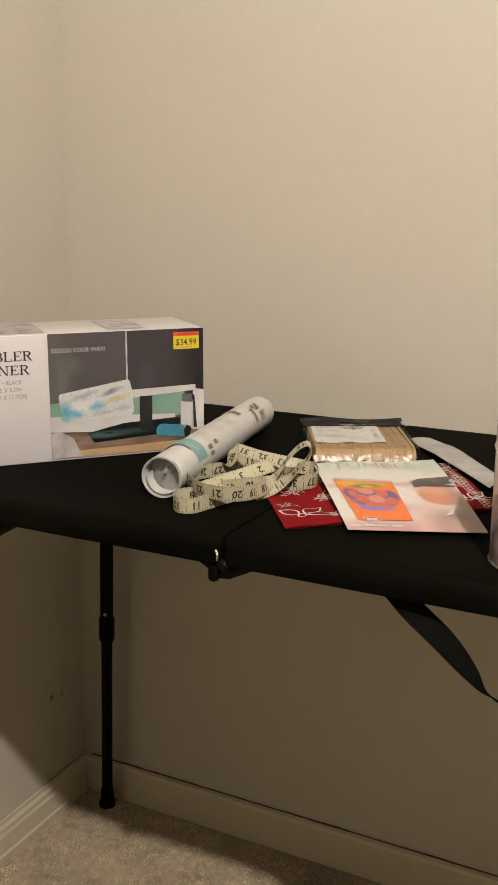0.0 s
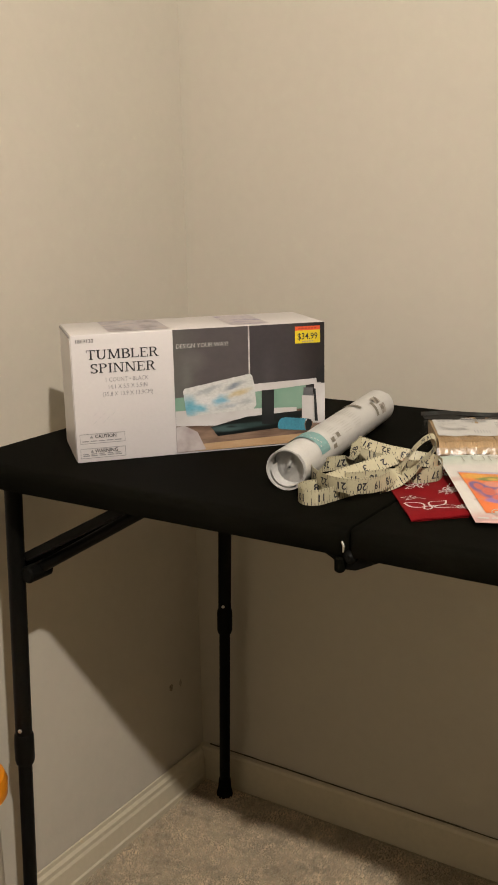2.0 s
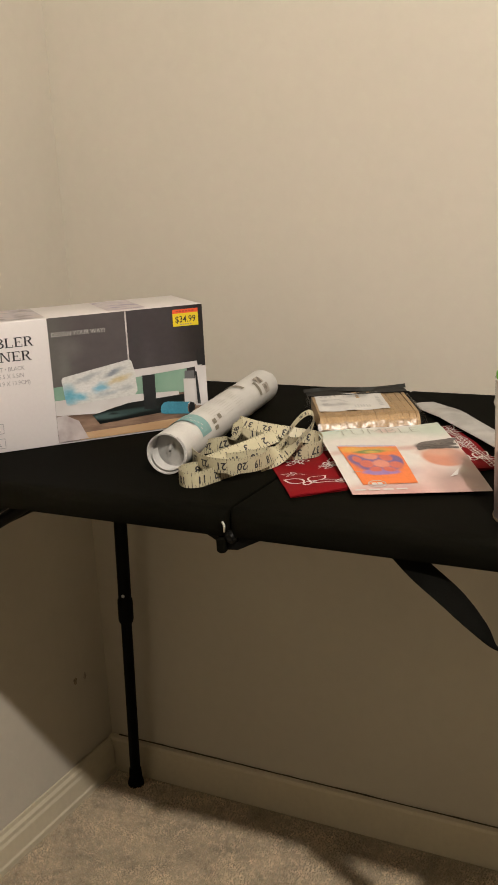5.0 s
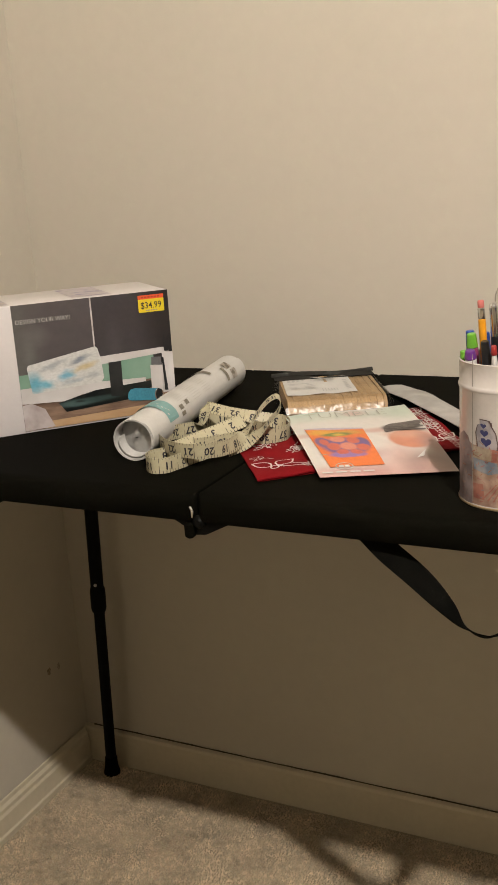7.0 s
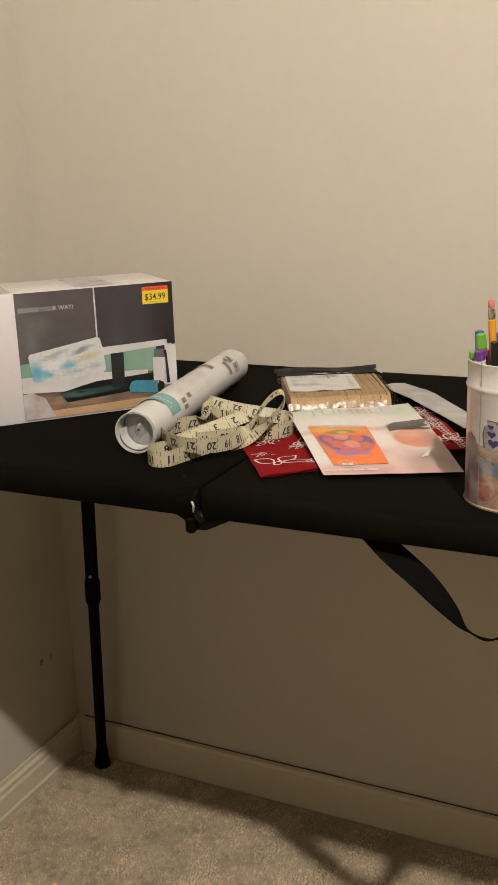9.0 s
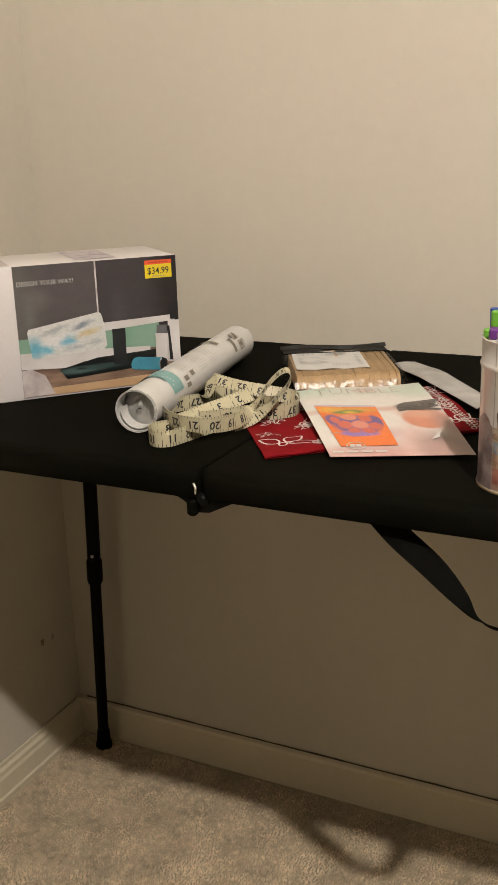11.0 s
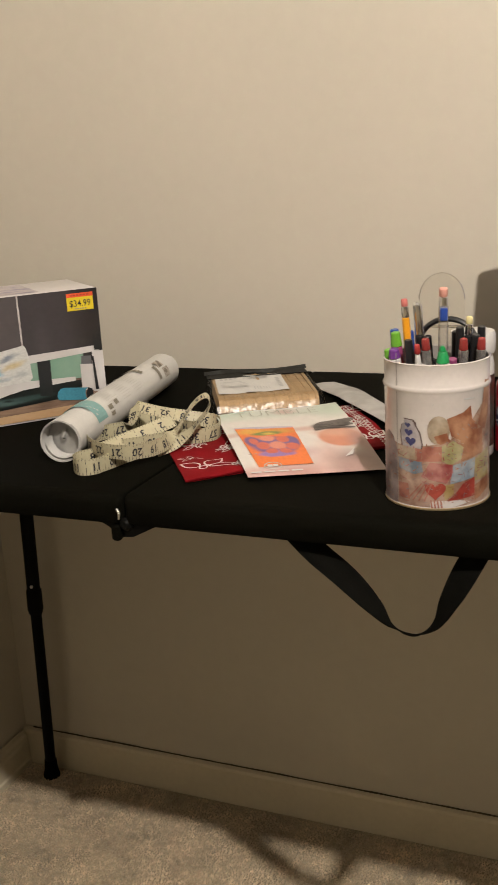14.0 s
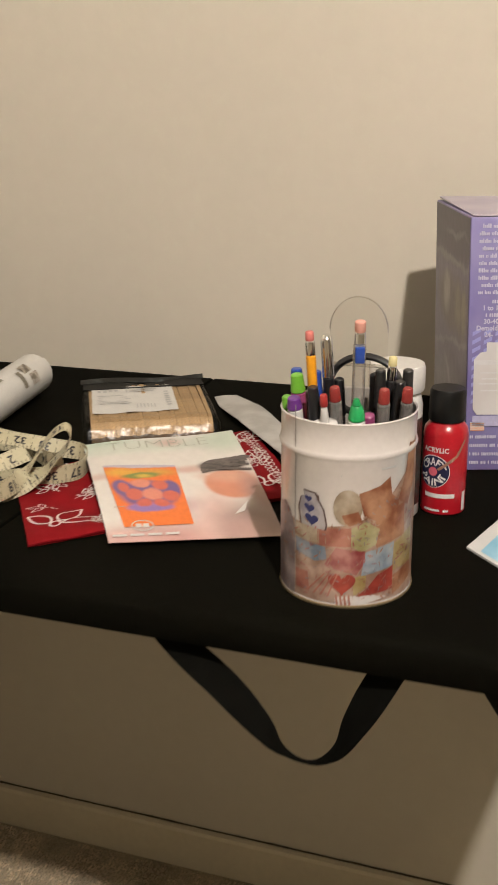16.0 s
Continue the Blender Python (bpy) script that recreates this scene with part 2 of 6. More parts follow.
# ---- ceiling lamp ----
lamp = thing("ceiling_lamp", pose(LAMP[0], LAMP[1], RZ), "white ceiling lamp holder with a bare warm bulb", "ceiling lamp")
part("base_plate", lathe(bmesh.new(), [(0, 0), (0.07, 0), (0.07, -0.012), (0.05, -0.022), (0, -0.022)]), CEIL, lamp)
# unseen shade, added to block upward light and cut the ceiling's bounce
part("shade", lathe(bmesh.new(), [(0.024, -0.07), (0.10, -0.085), (0.19, -0.145), (0.192, -0.147), (0.10, -0.090), (0.024, -0.075)], 48), CEIL, lamp, "unseen shallow shade added to keep the bulb's light off the ceiling")
part("socket", lathe(bmesh.new(), [(0, -0.02), (0.024, -0.02), (0.02, -0.08), (0, -0.08)], 24), CEIL, lamp)

# ---- folding table ----
TH = 0.87
TX0, TX1, TY0, TY1, SEAM = 0.066, 1.243, -0.662, -0.030, 0.687
table = thing("folding_table", pose(0, 0, 0), "black plastic fold-in-half table with height-adjustable black metal legs", "table")


def rounded_rect(x0, y0, x1, y1, radii, n=6):
    out = []
    for (cx, cy, a0), r in zip(((x0, y0, 180), (x1, y0, 270), (x1, y1, 0), (x0, y1, 90)), radii):
        ox, oy = cx + (r if cx == x0 else -r), cy + (r if cy == y0 else -r)
        for k in range(n + 1):
            a = radians(a0 + 90 * k / n)
            out.append((ox + r * math.cos(a), oy + r * math.sin(a)))
    return out


def tabletop(x0, x1, radii, k0, k1):
    """A moulded half: flat top, rolled edge, upright skirt and a hollow underside."""
    bm = bmesh.new()
    rows = []
    for inset, z in ((0.010, -0.0305), (0.0015, -0.0305), (0.0, -0.028), (0.0, -0.012), (0.0012, -0.007), (0.0045, -0.0025), (0.010, -0.0004), (0.018, 0.0)):
        o = rounded_rect(x0 + inset * k0, TY0 + inset, x1 - inset * k1, TY1 - inset, [max(r - inset, 0.002) for r in radii])
        rows.append([bm.verts.new((x, y, TH + z)) for x, y in o])
    n = len(rows[0])
    for a, b in zip(rows, rows[1:]):
        for i in range(n):
            bm.faces.new((a[i], a[(i + 1) % n], b[(i + 1) % n], b[i]))
    bm.faces.new(rows[-1])
    under = [bm.verts.new((v.co.x, v.co.y, TH - 0.020)) for v in rows[0]]
    for i in range(n):
        bm.faces.new((under[i], under[(i + 1) % n], rows[0][(i + 1) % n], rows[0][i]))
    bm.faces.new(under[::-1])
    bmesh.ops.recalc_face_normals(bm, faces=bm.faces)
    return bm


part("tabletop_half", tabletop(TX0, SEAM - 0.0006, (0.04, 0.010, 0.010, 0.04), 1.0, 0.16), BLACK_PLASTIC, table, "textured black plastic half")
part("tabletop_half", tabletop(SEAM + 0.0006, TX1, (0.010, 0.04, 0.04, 0.010), 0.16, 1.0), BLACK_PLASTIC, table, "textured black plastic half")


def leg(foot, top):
    """An upper tube, a locking collar, a slimmer lower tube and a rubber foot."""
    f, t = Vector(foot), Vector(top)
    at = lambda z: f + (t - f) * ((z - f.z) / (t.z - f.z))
    ob = part("leg", rod(bmesh.new(), at(0.425), at(TH - 0.02), 0.0128, 24), BLACK_METAL, table)
    part("lower_tube", rod(bmesh.new(), at(0.012), at(0.44), 0.0108, 24), BLACK_METAL, ob)
    part("collar", lathe(bmesh.new(), [(0.0105, 0), (0.0135, 0.001), (0.0152, 0.008), (0.0152, 0.044), (0.0145, 0.050), (0.0128, 0.053)], 24, along(at(0.375), at(0.43))), BLACK_METAL, ob)
    part("rubber_foot", lathe(bmesh.new(), [(0, 0), (0.0165, 0), (0.017, 0.006), (0.0135, 0.020), (0.0125, 0.040), (0.0105, 0.042)], 24, along(at(0.0), at(0.1))), BLACK_PLASTIC, ob)
    side = Vector((0.35, -0.93, 0)).normalized()
    p = at(0.437) + side * 0.0115
    part("spring_pin", rod(bmesh.new(), p, p + side * 0.004, 0.0032, 12, 0.4), STEEL, ob, "small bright steel button")


for y, fy in ((-0.060, -0.043), (-0.597, -0.600)):
    leg((0.083, fy, 0.0), (0.122, y, TH))
    leg((TX0 + TX1 - 0.083, fy, 0.0), (TX0 + TX1 - 0.122, y, TH))
for side in (0, 1):
    mx = (lambda x: x) if side == 0 else (lambda x: TX0 + TX1 - x)
    part("crossbar", rod(bmesh.new(), (mx(0.1145), -0.60, 0.70), (mx(0.1145), -0.06, 0.70), 0.009, 16), BLACK_METAL, table)
    # the link that folds up under the top
    inner = 0.395 if side == 0 else 0.240
    bm = bmesh.new()
    for y in (-0.585,):
        a, b = Vector((mx(0.13), y, 0.715)), Vector((mx(inner - 0.02), y, TH - 0.022))
        mm = along(a, b)
        ln = (b - a).length
        tmp = bmesh.new()
        box(tmp, -0.012, -0.007, 0, 0.012, 0.007, ln, 0.003)
        tmp.transform(mm)
        me = bpy.data.meshes.new("tmp")
        tmp.to_mesh(me)
        tmp.free()
        bm.from_mesh(me)
        bpy.data.meshes.remove(me)
    part("brace", bm, BLACK_METAL, table)
    part("brace", rod(bmesh.new(), (mx(0.118), -0.575, 0.682), (mx(inner), -0.545, TH - 0.022), 0.0085, 16), BLACK_METAL, table)
    part("brace_joint", rod(bmesh.new(), (mx(0.135), -0.60, 0.690), (mx(0.135), -0.555, 0.690), 0.013, 16, 0.2), BLACK_METAL, table)

# hinge with its catch under the fold
HY = TY0 + 0.006
bm = bmesh.new()
prof = [(SEAM - 0.034, -0.030), (SEAM + 0.040, -0.030), (SEAM + 0.028, -0.036), (SEAM + 0.008, -0.046), (SEAM - 0.004, -0.047), (SEAM - 0.022, -0.036)]
lo = [bm.verts.new((x, HY, TH + z)) for x, z in prof]
hi = [bm.verts.new((x, HY + 0.03, TH + z)) for x, z in prof]
bm.faces.new(lo)
bm.faces.new(hi[::-1])
for i in range(len(prof)):
    bm.faces.new((lo[i], hi[i], hi[(i + 1) % len(prof)], lo[(i + 1) % len(prof)]))
bmesh.ops.recalc_face_normals(bm, faces=bm.faces)
hinge = part("hinge", bm, BLACK_METAL, table)
part("bolt", rod(bmesh.new(), (SEAM + 0.002, HY - 0.007, TH - 0.031), (SEAM + 0.002, HY + 0.004, TH - 0.031), 0.0075, 18, 0.5), BLACK_METAL, hinge, "glossy black bolt head")
part("latch", rod(bmesh.new(), (SEAM - 0.010, HY - 0.002, TH - 0.050), (SEAM - 0.010, HY - 0.002, TH - 0.032), 0.006, 14, 0.4), BLACK_PLASTIC, hinge)
bm = bmesh.new()
rod(bm, (SEAM - 0.0052, TY0 - 0.0012, TH - 0.0125), (SEAM - 0.0022, TY0 - 0.0018, TH - 0.017), 0.0014, 12, 0.5)
rod(bm, (SEAM - 0.0022, TY0 - 0.0018, TH - 0.0165), (SEAM - 0.0032, TY0 - 0.0016, TH - 0.025), 0.0016, 12, 0.5, 0.0010)
part("catch", bm, STEEL, hinge, "small worn bare metal catch")

# carrying strap: a slack webbing loop
STRAP = [(0.869, -0.645, TH - 0.022, 1, 0.05, 0.10), (0.893, -0.648, TH - 0.043, 0.88, 0.25, 0.40), (0.928, -0.652, TH - 0.068, 0.62, 0.68, 0.40),
         (0.957, -0.655, TH - 0.094, 0.25, 0.92, 0.0), (0.975, -0.654, TH - 0.113, -0.12, 0.85, -0.42), (0.994, -0.652, TH - 0.120, -0.2, 0.82, -0.52), (1.013, -0.650, TH - 0.108, -0.38, 0.8, -0.30),
         (1.027, -0.650, TH - 0.082, -0.72, 0.6, -0.05), (1.042, -0.648, TH - 0.052, -0.95, 0.2, 0.1), (1.056, -0.643, TH - 0.024, -1, 0.05, 0.0)]


def ribbon(bm, rows, width, n=80, thick=0.0012):
    """A strip along rows of (x, y, z, width direction)."""
    s = spline(rows, n)
    cen, wid = s[:, :3], s[:, 3:6]
    tan = np.gradient(cen, axis=0)
    tan /= np.linalg.norm(tan, axis=1)[:, None]
    wid = wid - tan * np.sum(wid * tan, axis=1)[:, None]
    wid /= np.linalg.norm(wid, axis=1)[:, None]
    nor = np.cross(tan, wid)
    ring = []
    for c, w, m in zip(cen, wid, nor):
        ring.append([bm.verts.new(Vector(c + w * a * width / 2 + m * b * thick / 2)) for a, b in ((-1, -1), (1, -1), (1, 1), (-1, 1))])
    for a, b in zip(ring, ring[1:]):
        for i in range(4):
            bm.faces.new((a[i], a[(i + 1) % 4], b[(i + 1) % 4], b[i]))
    bm.faces.new(ring[0][::-1])
    bm.faces.new(ring[-1])
    bmesh.ops.recalc_face_normals(bm, faces=bm.faces)
    step = np.concatenate([[0], np.cumsum(np.linalg.norm(np.diff(cen, axis=0), axis=1))])
    return cen, wid, nor, step


bm = bmesh.new()
ribbon(bm, STRAP, 0.0246)
strap = part("carry_strap", bm, WEBBING, table, "slack black webbing handle")


def prints(name, shapes, mat, parent, place, label=""):
    """One colour of print: flat shapes laid on a surface by place(u, v)."""
    bm = bmesh.new()
    for s in shapes:
        patch(bm, s, place)
    spots = [p for s in shapes for p in s]
    lo_u, lo_v = min(p[0] for p in spots), min(p[1] for p in spots)
    du, dv = max(p[0] for p in spots) - lo_u, max(p[1] for p in spots) - lo_v
    return spread(part(name, bm, mat, parent, label, smooth=False), [((u - lo_u) / du, (v - lo_v) / dv) for u, v in spots])


def spread(ob, spots):
    """Stores each point's place on its print, 0 to 1 across and up."""
    at = ob.data.attributes.new("print_place", "FLOAT_VECTOR", "POINT")
    at.data.foreach_set("vector", [c for u, v in spots for c in (u, v, 0.0)])
    return ob


def soft_print(name, ground, blobs, rough=0.35, wobble=0.06, wave=9.0, grain=0.10):
    """A printed picture with soft shapes. blobs: (u, v, half width, half height, turn in degrees, colour, softness)."""
    m = bpy.data.materials.new(name)
    m.use_nodes = True
    nt = m.node_tree
    link = nt.links.new
    at = nt.nodes.new("ShaderNodeAttribute")
    at.attribute_name = "print_place"
    nz, off, add = nt.nodes.new("ShaderNodeTexNoise"), nt.nodes.new("ShaderNodeVectorMath"), nt.nodes.new("ShaderNodeVectorMath")
    nz.inputs["Scale"].default_value, nz.inputs["Detail"].default_value = wave, 3
    off.operation, add.operation = "MULTIPLY_ADD", "ADD"
    off.inputs[1].default_value, off.inputs[2].default_value = (wobble, wobble, 0), (-wobble / 2, -wobble / 2, 0)
    link(at.outputs["Vector"], nz.inputs["Vector"])
    link(nz.outputs["Color"], off.inputs[0])
    link(at.outputs["Vector"], add.inputs[0])
    link(off.outputs[0], add.inputs[1])
    colour = None
    for u, v, a, b, turn, tint, soft in blobs:
        mp, ln, mr, mx = (nt.nodes.new("ShaderNode" + k) for k in ("Mapping", "VectorMath", "MapRange", "Mix"))
        mp.vector_type = "TEXTURE"
        mp.inputs["Location"].default_value = (u, v, 0)
        mp.inputs["Rotation"].default_value = (0, 0, radians(turn))
        mp.inputs["Scale"].default_value = (a, b, 1)
        ln.operation, mr.interpolation_type, mx.data_type = "LENGTH", "SMOOTHSTEP", "RGBA"
        mr.inputs["From Min"].default_value, mr.inputs["From Max"].default_value = 1 + soft, 1 - soft
        mr.inputs["To Min"].default_value, mr.inputs["To Max"].default_value = 0, 1
        link(add.outputs[0], mp.inputs["Vector"])
        link(mp.outputs[0], ln.inputs[0])
        link(ln.outputs["Value"], mr.inputs["Value"])
        link(mr.outputs[0], mx.inputs[0])
        if colour is None:
            mx.inputs[6].default_value = (*ground, 1)
        else:
            link(colour, mx.inputs[6])
        mx.inputs[7].default_value = (*tint, 1)
        colour = mx.outputs[2]
    fine, tone, mul = nt.nodes.new("ShaderNodeTexNoise"), nt.nodes.new("ShaderNodeMapRange"), nt.nodes.new("ShaderNodeVectorMath")
    fine.inputs["Scale"].default_value = wave * 3
    tone.inputs["From Min"].default_value, tone.inputs["From Max"].default_value = 0.3, 0.7
    tone.inputs["To Min"].default_value, tone.inputs["To Max"].default_value = 1 - grain, 1 + grain
    mul.operation = "SCALE"
    link(at.outputs["Vector"], fine.inputs["Vector"])
    link(fine.outputs["Fac"], tone.inputs["Value"])
    link(colour, mul.inputs[0])
    link(tone.outputs[0], mul.inputs["Scale"])
    b = nt.nodes["Principled BSDF"]
    link(mul.outputs[0], b.inputs["Base Color"])
    b.inputs["Roughness"].default_value = rough
    return m


def slab_glyph(ch):
    """A capital with slab serifs, one unit high: flat shapes and its width."""
    t, h, f = 0.15, 0.075, 0.16

    def stem(x, y0=0.0, y1=1.0, foot=True, head=True, w=t):
        return ([rect(x - w / 2, y0, x + w / 2, y1)] + ([rect(x - f, 0.0, x + f, h)] if foot else []) + ([rect(x - f, 1 - h, x + f, 1.0)] if head else []))

    def bow(cx, cy, rx, ry, a0, a1, w=t, n=12):
        out = []
        for k in range(n):
            p, q = radians(a0 + (a1 - a0) * k / n), radians(a0 + (a1 - a0) * (k + 1) / n)
            thin = lambda a: w * (0.55 + 0.45 * abs(math.cos(a)))
            out.append([(cx + rx * math.cos(p), cy + ry * math.sin(p)), (cx + rx * math.cos(q), cy + ry * math.sin(q)),
                        (cx + (rx - thin(q)) * math.cos(q), cy + (ry - thin(q)) * math.sin(q)), (cx + (rx - thin(p)) * math.cos(p), cy + (ry - thin(p)) * math.sin(p))])
        return out

    def slant(x0, y0, x1, y1, w=t):
        return [[(x0 - w / 2, y0), (x0 + w / 2, y0), (x1 + w / 2, y1), (x1 - w / 2, y1)]]

    bar = lambda x0, x1, y: [rect(x0, y - h / 2, x1, y + h / 2)]
    if ch == "T":
        return stem(0.43, head=False) + bar(0.03, 0.83, 1 - h / 2) + [rect(0.03, 0.76, 0.09, 1 - h), rect(0.77, 0.76, 0.83, 1 - h)], 0.86
    if ch == "U":
        return stem(0.2, 0.32, foot=False) + stem(0.78, 0.32, foot=False, w=0.09) + bow(0.475, 0.33, 0.35, 0.34, 180, 360), 0.98
    if ch == "M":
        return stem(0.2, w=0.09) + stem(1.0) + slant(0.6, 0.04, 0.24, 1.0) + slant(0.6, 0.04, 0.96, 1.0, 0.09), 1.2
    if ch == "N":
        return stem(0.19, w=0.09) + stem(0.83, foot=False, w=0.09) + slant(0.80, 0.0, 0.20, 1.0), 1.03
    if ch == "I":
        return stem(0.21), 0.42
    if ch in "BPR":
        out = stem(0.2) + bar(0.2, 0.48, 1 - h / 2) + bar(0.2, 0.48, 0.53) + bow(0.46, 0.755, 0.28, 0.245, -90, 90)
        if ch == "B":
            out += bar(0.2, 0.5, h / 2) + bow(0.48, 0.27, 0.32, 0.27, -90, 90)
        if ch == "R":
            out += slant(0.76, 0.0, 0.46, 0.52) + [rect(0.68, 0.0, 0.90, h)]
        return out, (0.82 if ch != "R" else 0.92)
    if ch in "LE":
        out = stem(0.2, head=ch == "L") + bar(0.2, 0.74, h / 2) + [rect(0.68, h, 0.74, 0.27)]
        if ch == "E":
            out += [rect(0.04, 1 - h, 0.72, 1.0), rect(0.66, 0.76, 0.72, 1 - h)] + bar(0.2, 0.52, 0.52) + [rect(0.49, 0.42, 0.545, 0.62)]
        return out, 0.8
    return bow(0.35, 0.745, 0.29, 0.255, 30, 270) + bow(0.35, 0.255, 0.31, 0.255, -150, 90) + [rect(0.56, 0.72, 0.62, 0.98), rect(0.06, 0.02, 0.12, 0.28)], 0.72


def slab_words(name, rows, mat, parent, place, label=""):
    """Slab-serif capitals: (text, height, width of the line, centre u, base v)."""
    bm = bmesh.new()
    for text, high, wide, cu, cv in rows:
        glyphs = [slab_glyph(c) for c in text]
        total = sum(g[1] for g in glyphs)
        x = 0.0
        for shapes, w in glyphs:
            for k, s in enumerate(shapes):
                patch(bm, [(cu - wide / 2 + (x + u) * wide / total, cv + v * high) for u, v in s], lambda u, v, k=k: place(u, v) + Vector((0, -0.00001 * k, 0)))
            x += w
    return part(name, bm, mat, parent, label, smooth=False)


def words(name, rows, mat, parent, place, label=""):
    """Lines of writing: (text, size, u, v, boldness, stretch)."""
    bm = bmesh.new()
    for text, size, u, v, bold, wide in rows:
        letters(bm, text, size, lambda a, b: place(u + a, v + b), bold=bold, stretch=wide)
    return part(name, bm, mat, parent, label, smooth=False)


def cloudy(name, stops, scale=20.0, rough=0.4, stretch=(1, 1, 1), turn=0.0, detail=3.0):
    """A soft many-coloured print: noise through a colour ramp of (place, colour)."""
    m = bpy.data.materials.new(name)
    m.use_nodes = True
    nt = m.node_tree
    co, mp, nz, rp = (nt.nodes.new("ShaderNode" + k) for k in ("TexCoord", "Mapping", "TexNoise", "ValToRGB"))
    mp.vector_type = "TEXTURE"
    mp.inputs["Scale"].default_value = [1 / k for k in stretch]
    mp.inputs["Rotation"].default_value = (0, turn, 0)
    nz.inputs["Scale"].default_value, nz.inputs["Detail"].default_value = scale, detail
    el = rp.color_ramp.elements
    while len(el) < len(stops):
        el.new(0.5)
    for e, (p, c) in zip(el, stops):
        e.position, e.color = p, (*[x * 0.84 for x in c], 1)
    link = nt.links.new
    link(co.outputs["Object"], mp.inputs["Vector"])
    link(mp.outputs[0], nz.inputs["Vector"])
    link(nz.outputs["Fac"], rp.inputs[0])
    b = nt.nodes["Principled BSDF"]
    link(rp.outputs[0], b.inputs["Base Color"])
    b.inputs["Roughness"].default_value = rough
    return m


# ---- boxed tumbler spinner ----
CW, CD, CH = 0.3545, 0.139, 0.174
carton = thing("carton", pose(0.2435, -0.5925, TH, 0, 0, math.degrees(math.atan2(0.266, 0.233))),
               "white printed product carton with dark photo panel and yellow sticker", "box")
bm = bmesh.new()
box(bm, 0, 0, 0.0003, CW, CD, CH, 0.0012, 2)
part("body", bm, CARD_WHITE, carton)
face = lambda lift: (lambda u, v: Vector((u, -lift, v)))
fr = lambda pts: [(u * CW, v * CH) for u, v in pts]
# pale blobs at the left paint a vertical reflection into the panel's grey
GREY_SHEEN = soft_print("photo_wall_grey_sheen", (0.080, 0.070, 0.074), [(0.02, 0.6, 0.10, 0.5, 0, (0.105, 0.10, 0.095), 0.9), (0.12, 0.74, 0.07, 0.07, 0, (0.12, 0.11, 0.11), 0.9), (0.08, 0.62, 0.03, 0.10, 0, (0.13, 0.125, 0.12), 0.9)], 0.35, 0.05, 5, 0.06)
GREY_B = soft_print("photo_wall_dark", (0.047, 0.042, 0.047), [(1.0, 0.55, 0.30, 0.9, 0, (0.020, 0.018, 0.019), 0.7), (0.25, 0.3, 0.08, 0.3, 0, (0.06, 0.055, 0.06), 0.9)], 0.35, 0.05, 5, 0.06)
PHOTO_GREEN = cloudy("photo_green", [(0.3, (0.16, 0.34, 0.24)), (0.7, (0.30, 0.45, 0.36))], 14)
PHOTO_WHITE = cloudy("photo_white", [(0.3, (0.62, 0.58, 0.57)), (0.7, (0.78, 0.76, 0.76))], 18)
PHOTO_BLUR = cloudy("photo_blur", [(0.3, (0.42, 0.35, 0.35)), (0.65, (0.74, 0.70, 0.70))], 35)
WOOD_DARK = cloudy("photo_wood_dark", [(0.3, (0.12, 0.07, 0.05)), (0.7, (0.36, 0.24, 0.17))], 20, stretch=(1, 1, 6))
WOOD_LIGHT = cloudy("photo_wood_light", [(0.3, (0.50, 0.31, 0.16)), (0.7, (0.62, 0.43, 0.26))], 20, stretch=(1, 1, 6))
MARBLE = soft_print("photo_marbled_cup", (0.60, 0.60, 0.585), [(0.30, 0.35, 0.30, 0.14, 25, (0.66, 0.655, 0.65), 0.6), (0.08, 0.25, 0.10, 0.22, 0, (0.12, 0.36, 0.48), 0.8), (0.22, 0.20, 0.10, 0.10, 30, (0.16, 0.42, 0.54), 0.7),
    (0.50, 0.36, 0.12, 0.08, 55, (0.18, 0.42, 0.56), 0.8), (0.70, 0.72, 0.14, 0.05, 35, (0.22, 0.25, 0.30), 0.8), (0.76, 0.52, 0.16, 0.06, 30, (0.55, 0.46, 0.28), 0.8), (0.34, 0.66, 0.18, 0.05, 30, (0.38, 0.40, 0.42), 0.9),
    (0.60, 0.20, 0.14, 0.05, 20, (0.40, 0.44, 0.47), 0.9), (0.86, 0.30, 0.09, 0.06, 30, (0.42, 0.44, 0.45), 0.9)], 0.35, 0.16, 7)
PRINT_BLACK = flat("print_black", (0.012, 0.014, 0.016), 0.35)
PRINT_TEALBLACK = soft_print("print_base_plate", (0.006, 0.009, 0.009), [(0.20, 0.38, 0.22, 0.16, 8, (0.06, 0.10, 0.10), 0.5), (0.45, 0.45, 0.20, 0.12, 8, (0.03, 0.055, 0.055), 0.7), (0.22, 0.45, 0.04, 0.05, 0, (0.01, 0.015, 0.015), 0.9)], 0.3)
PRINT_BLUE = flat("print_blue", (0.055, 0.24, 0.34), 0.35, vary=0.2)
PRINT_GREY = flat("print_grey", (0.12, 0.12, 0.13), 0.35)
YELLOW = flat("sticker_yellow", (0.72, 0.57, 0.02), 0.5)
RED = flat("sticker_red", (0.72, 0.09, 0.03), 0.5)
WHITE_INK = flat("white_ink", (0.60, 0.585, 0.575), 0.5)
photo = prints("photo_panel", [fr([(0.386, 0.02), (1, 0.02), (1, 0.999), (0.386, 0.999)])], GREY_SHEEN, carton, face(0.0004), "printed photo of a spinner on a desk, with a reflection painted in at left")
prints("dark_wall", [fr([(0.690, 0.42), (1.0, 0.42), (1.0, 0.998), (0.690, 0.998)])], GREY_B, photo, face(0.0007))
prints("wall_edge", [fr([(0.684, 0.55), (0.690, 0.55), (0.690, 0.998), (0.684, 0.998)])], PHOTO_BLUR, photo, face(0.0009))
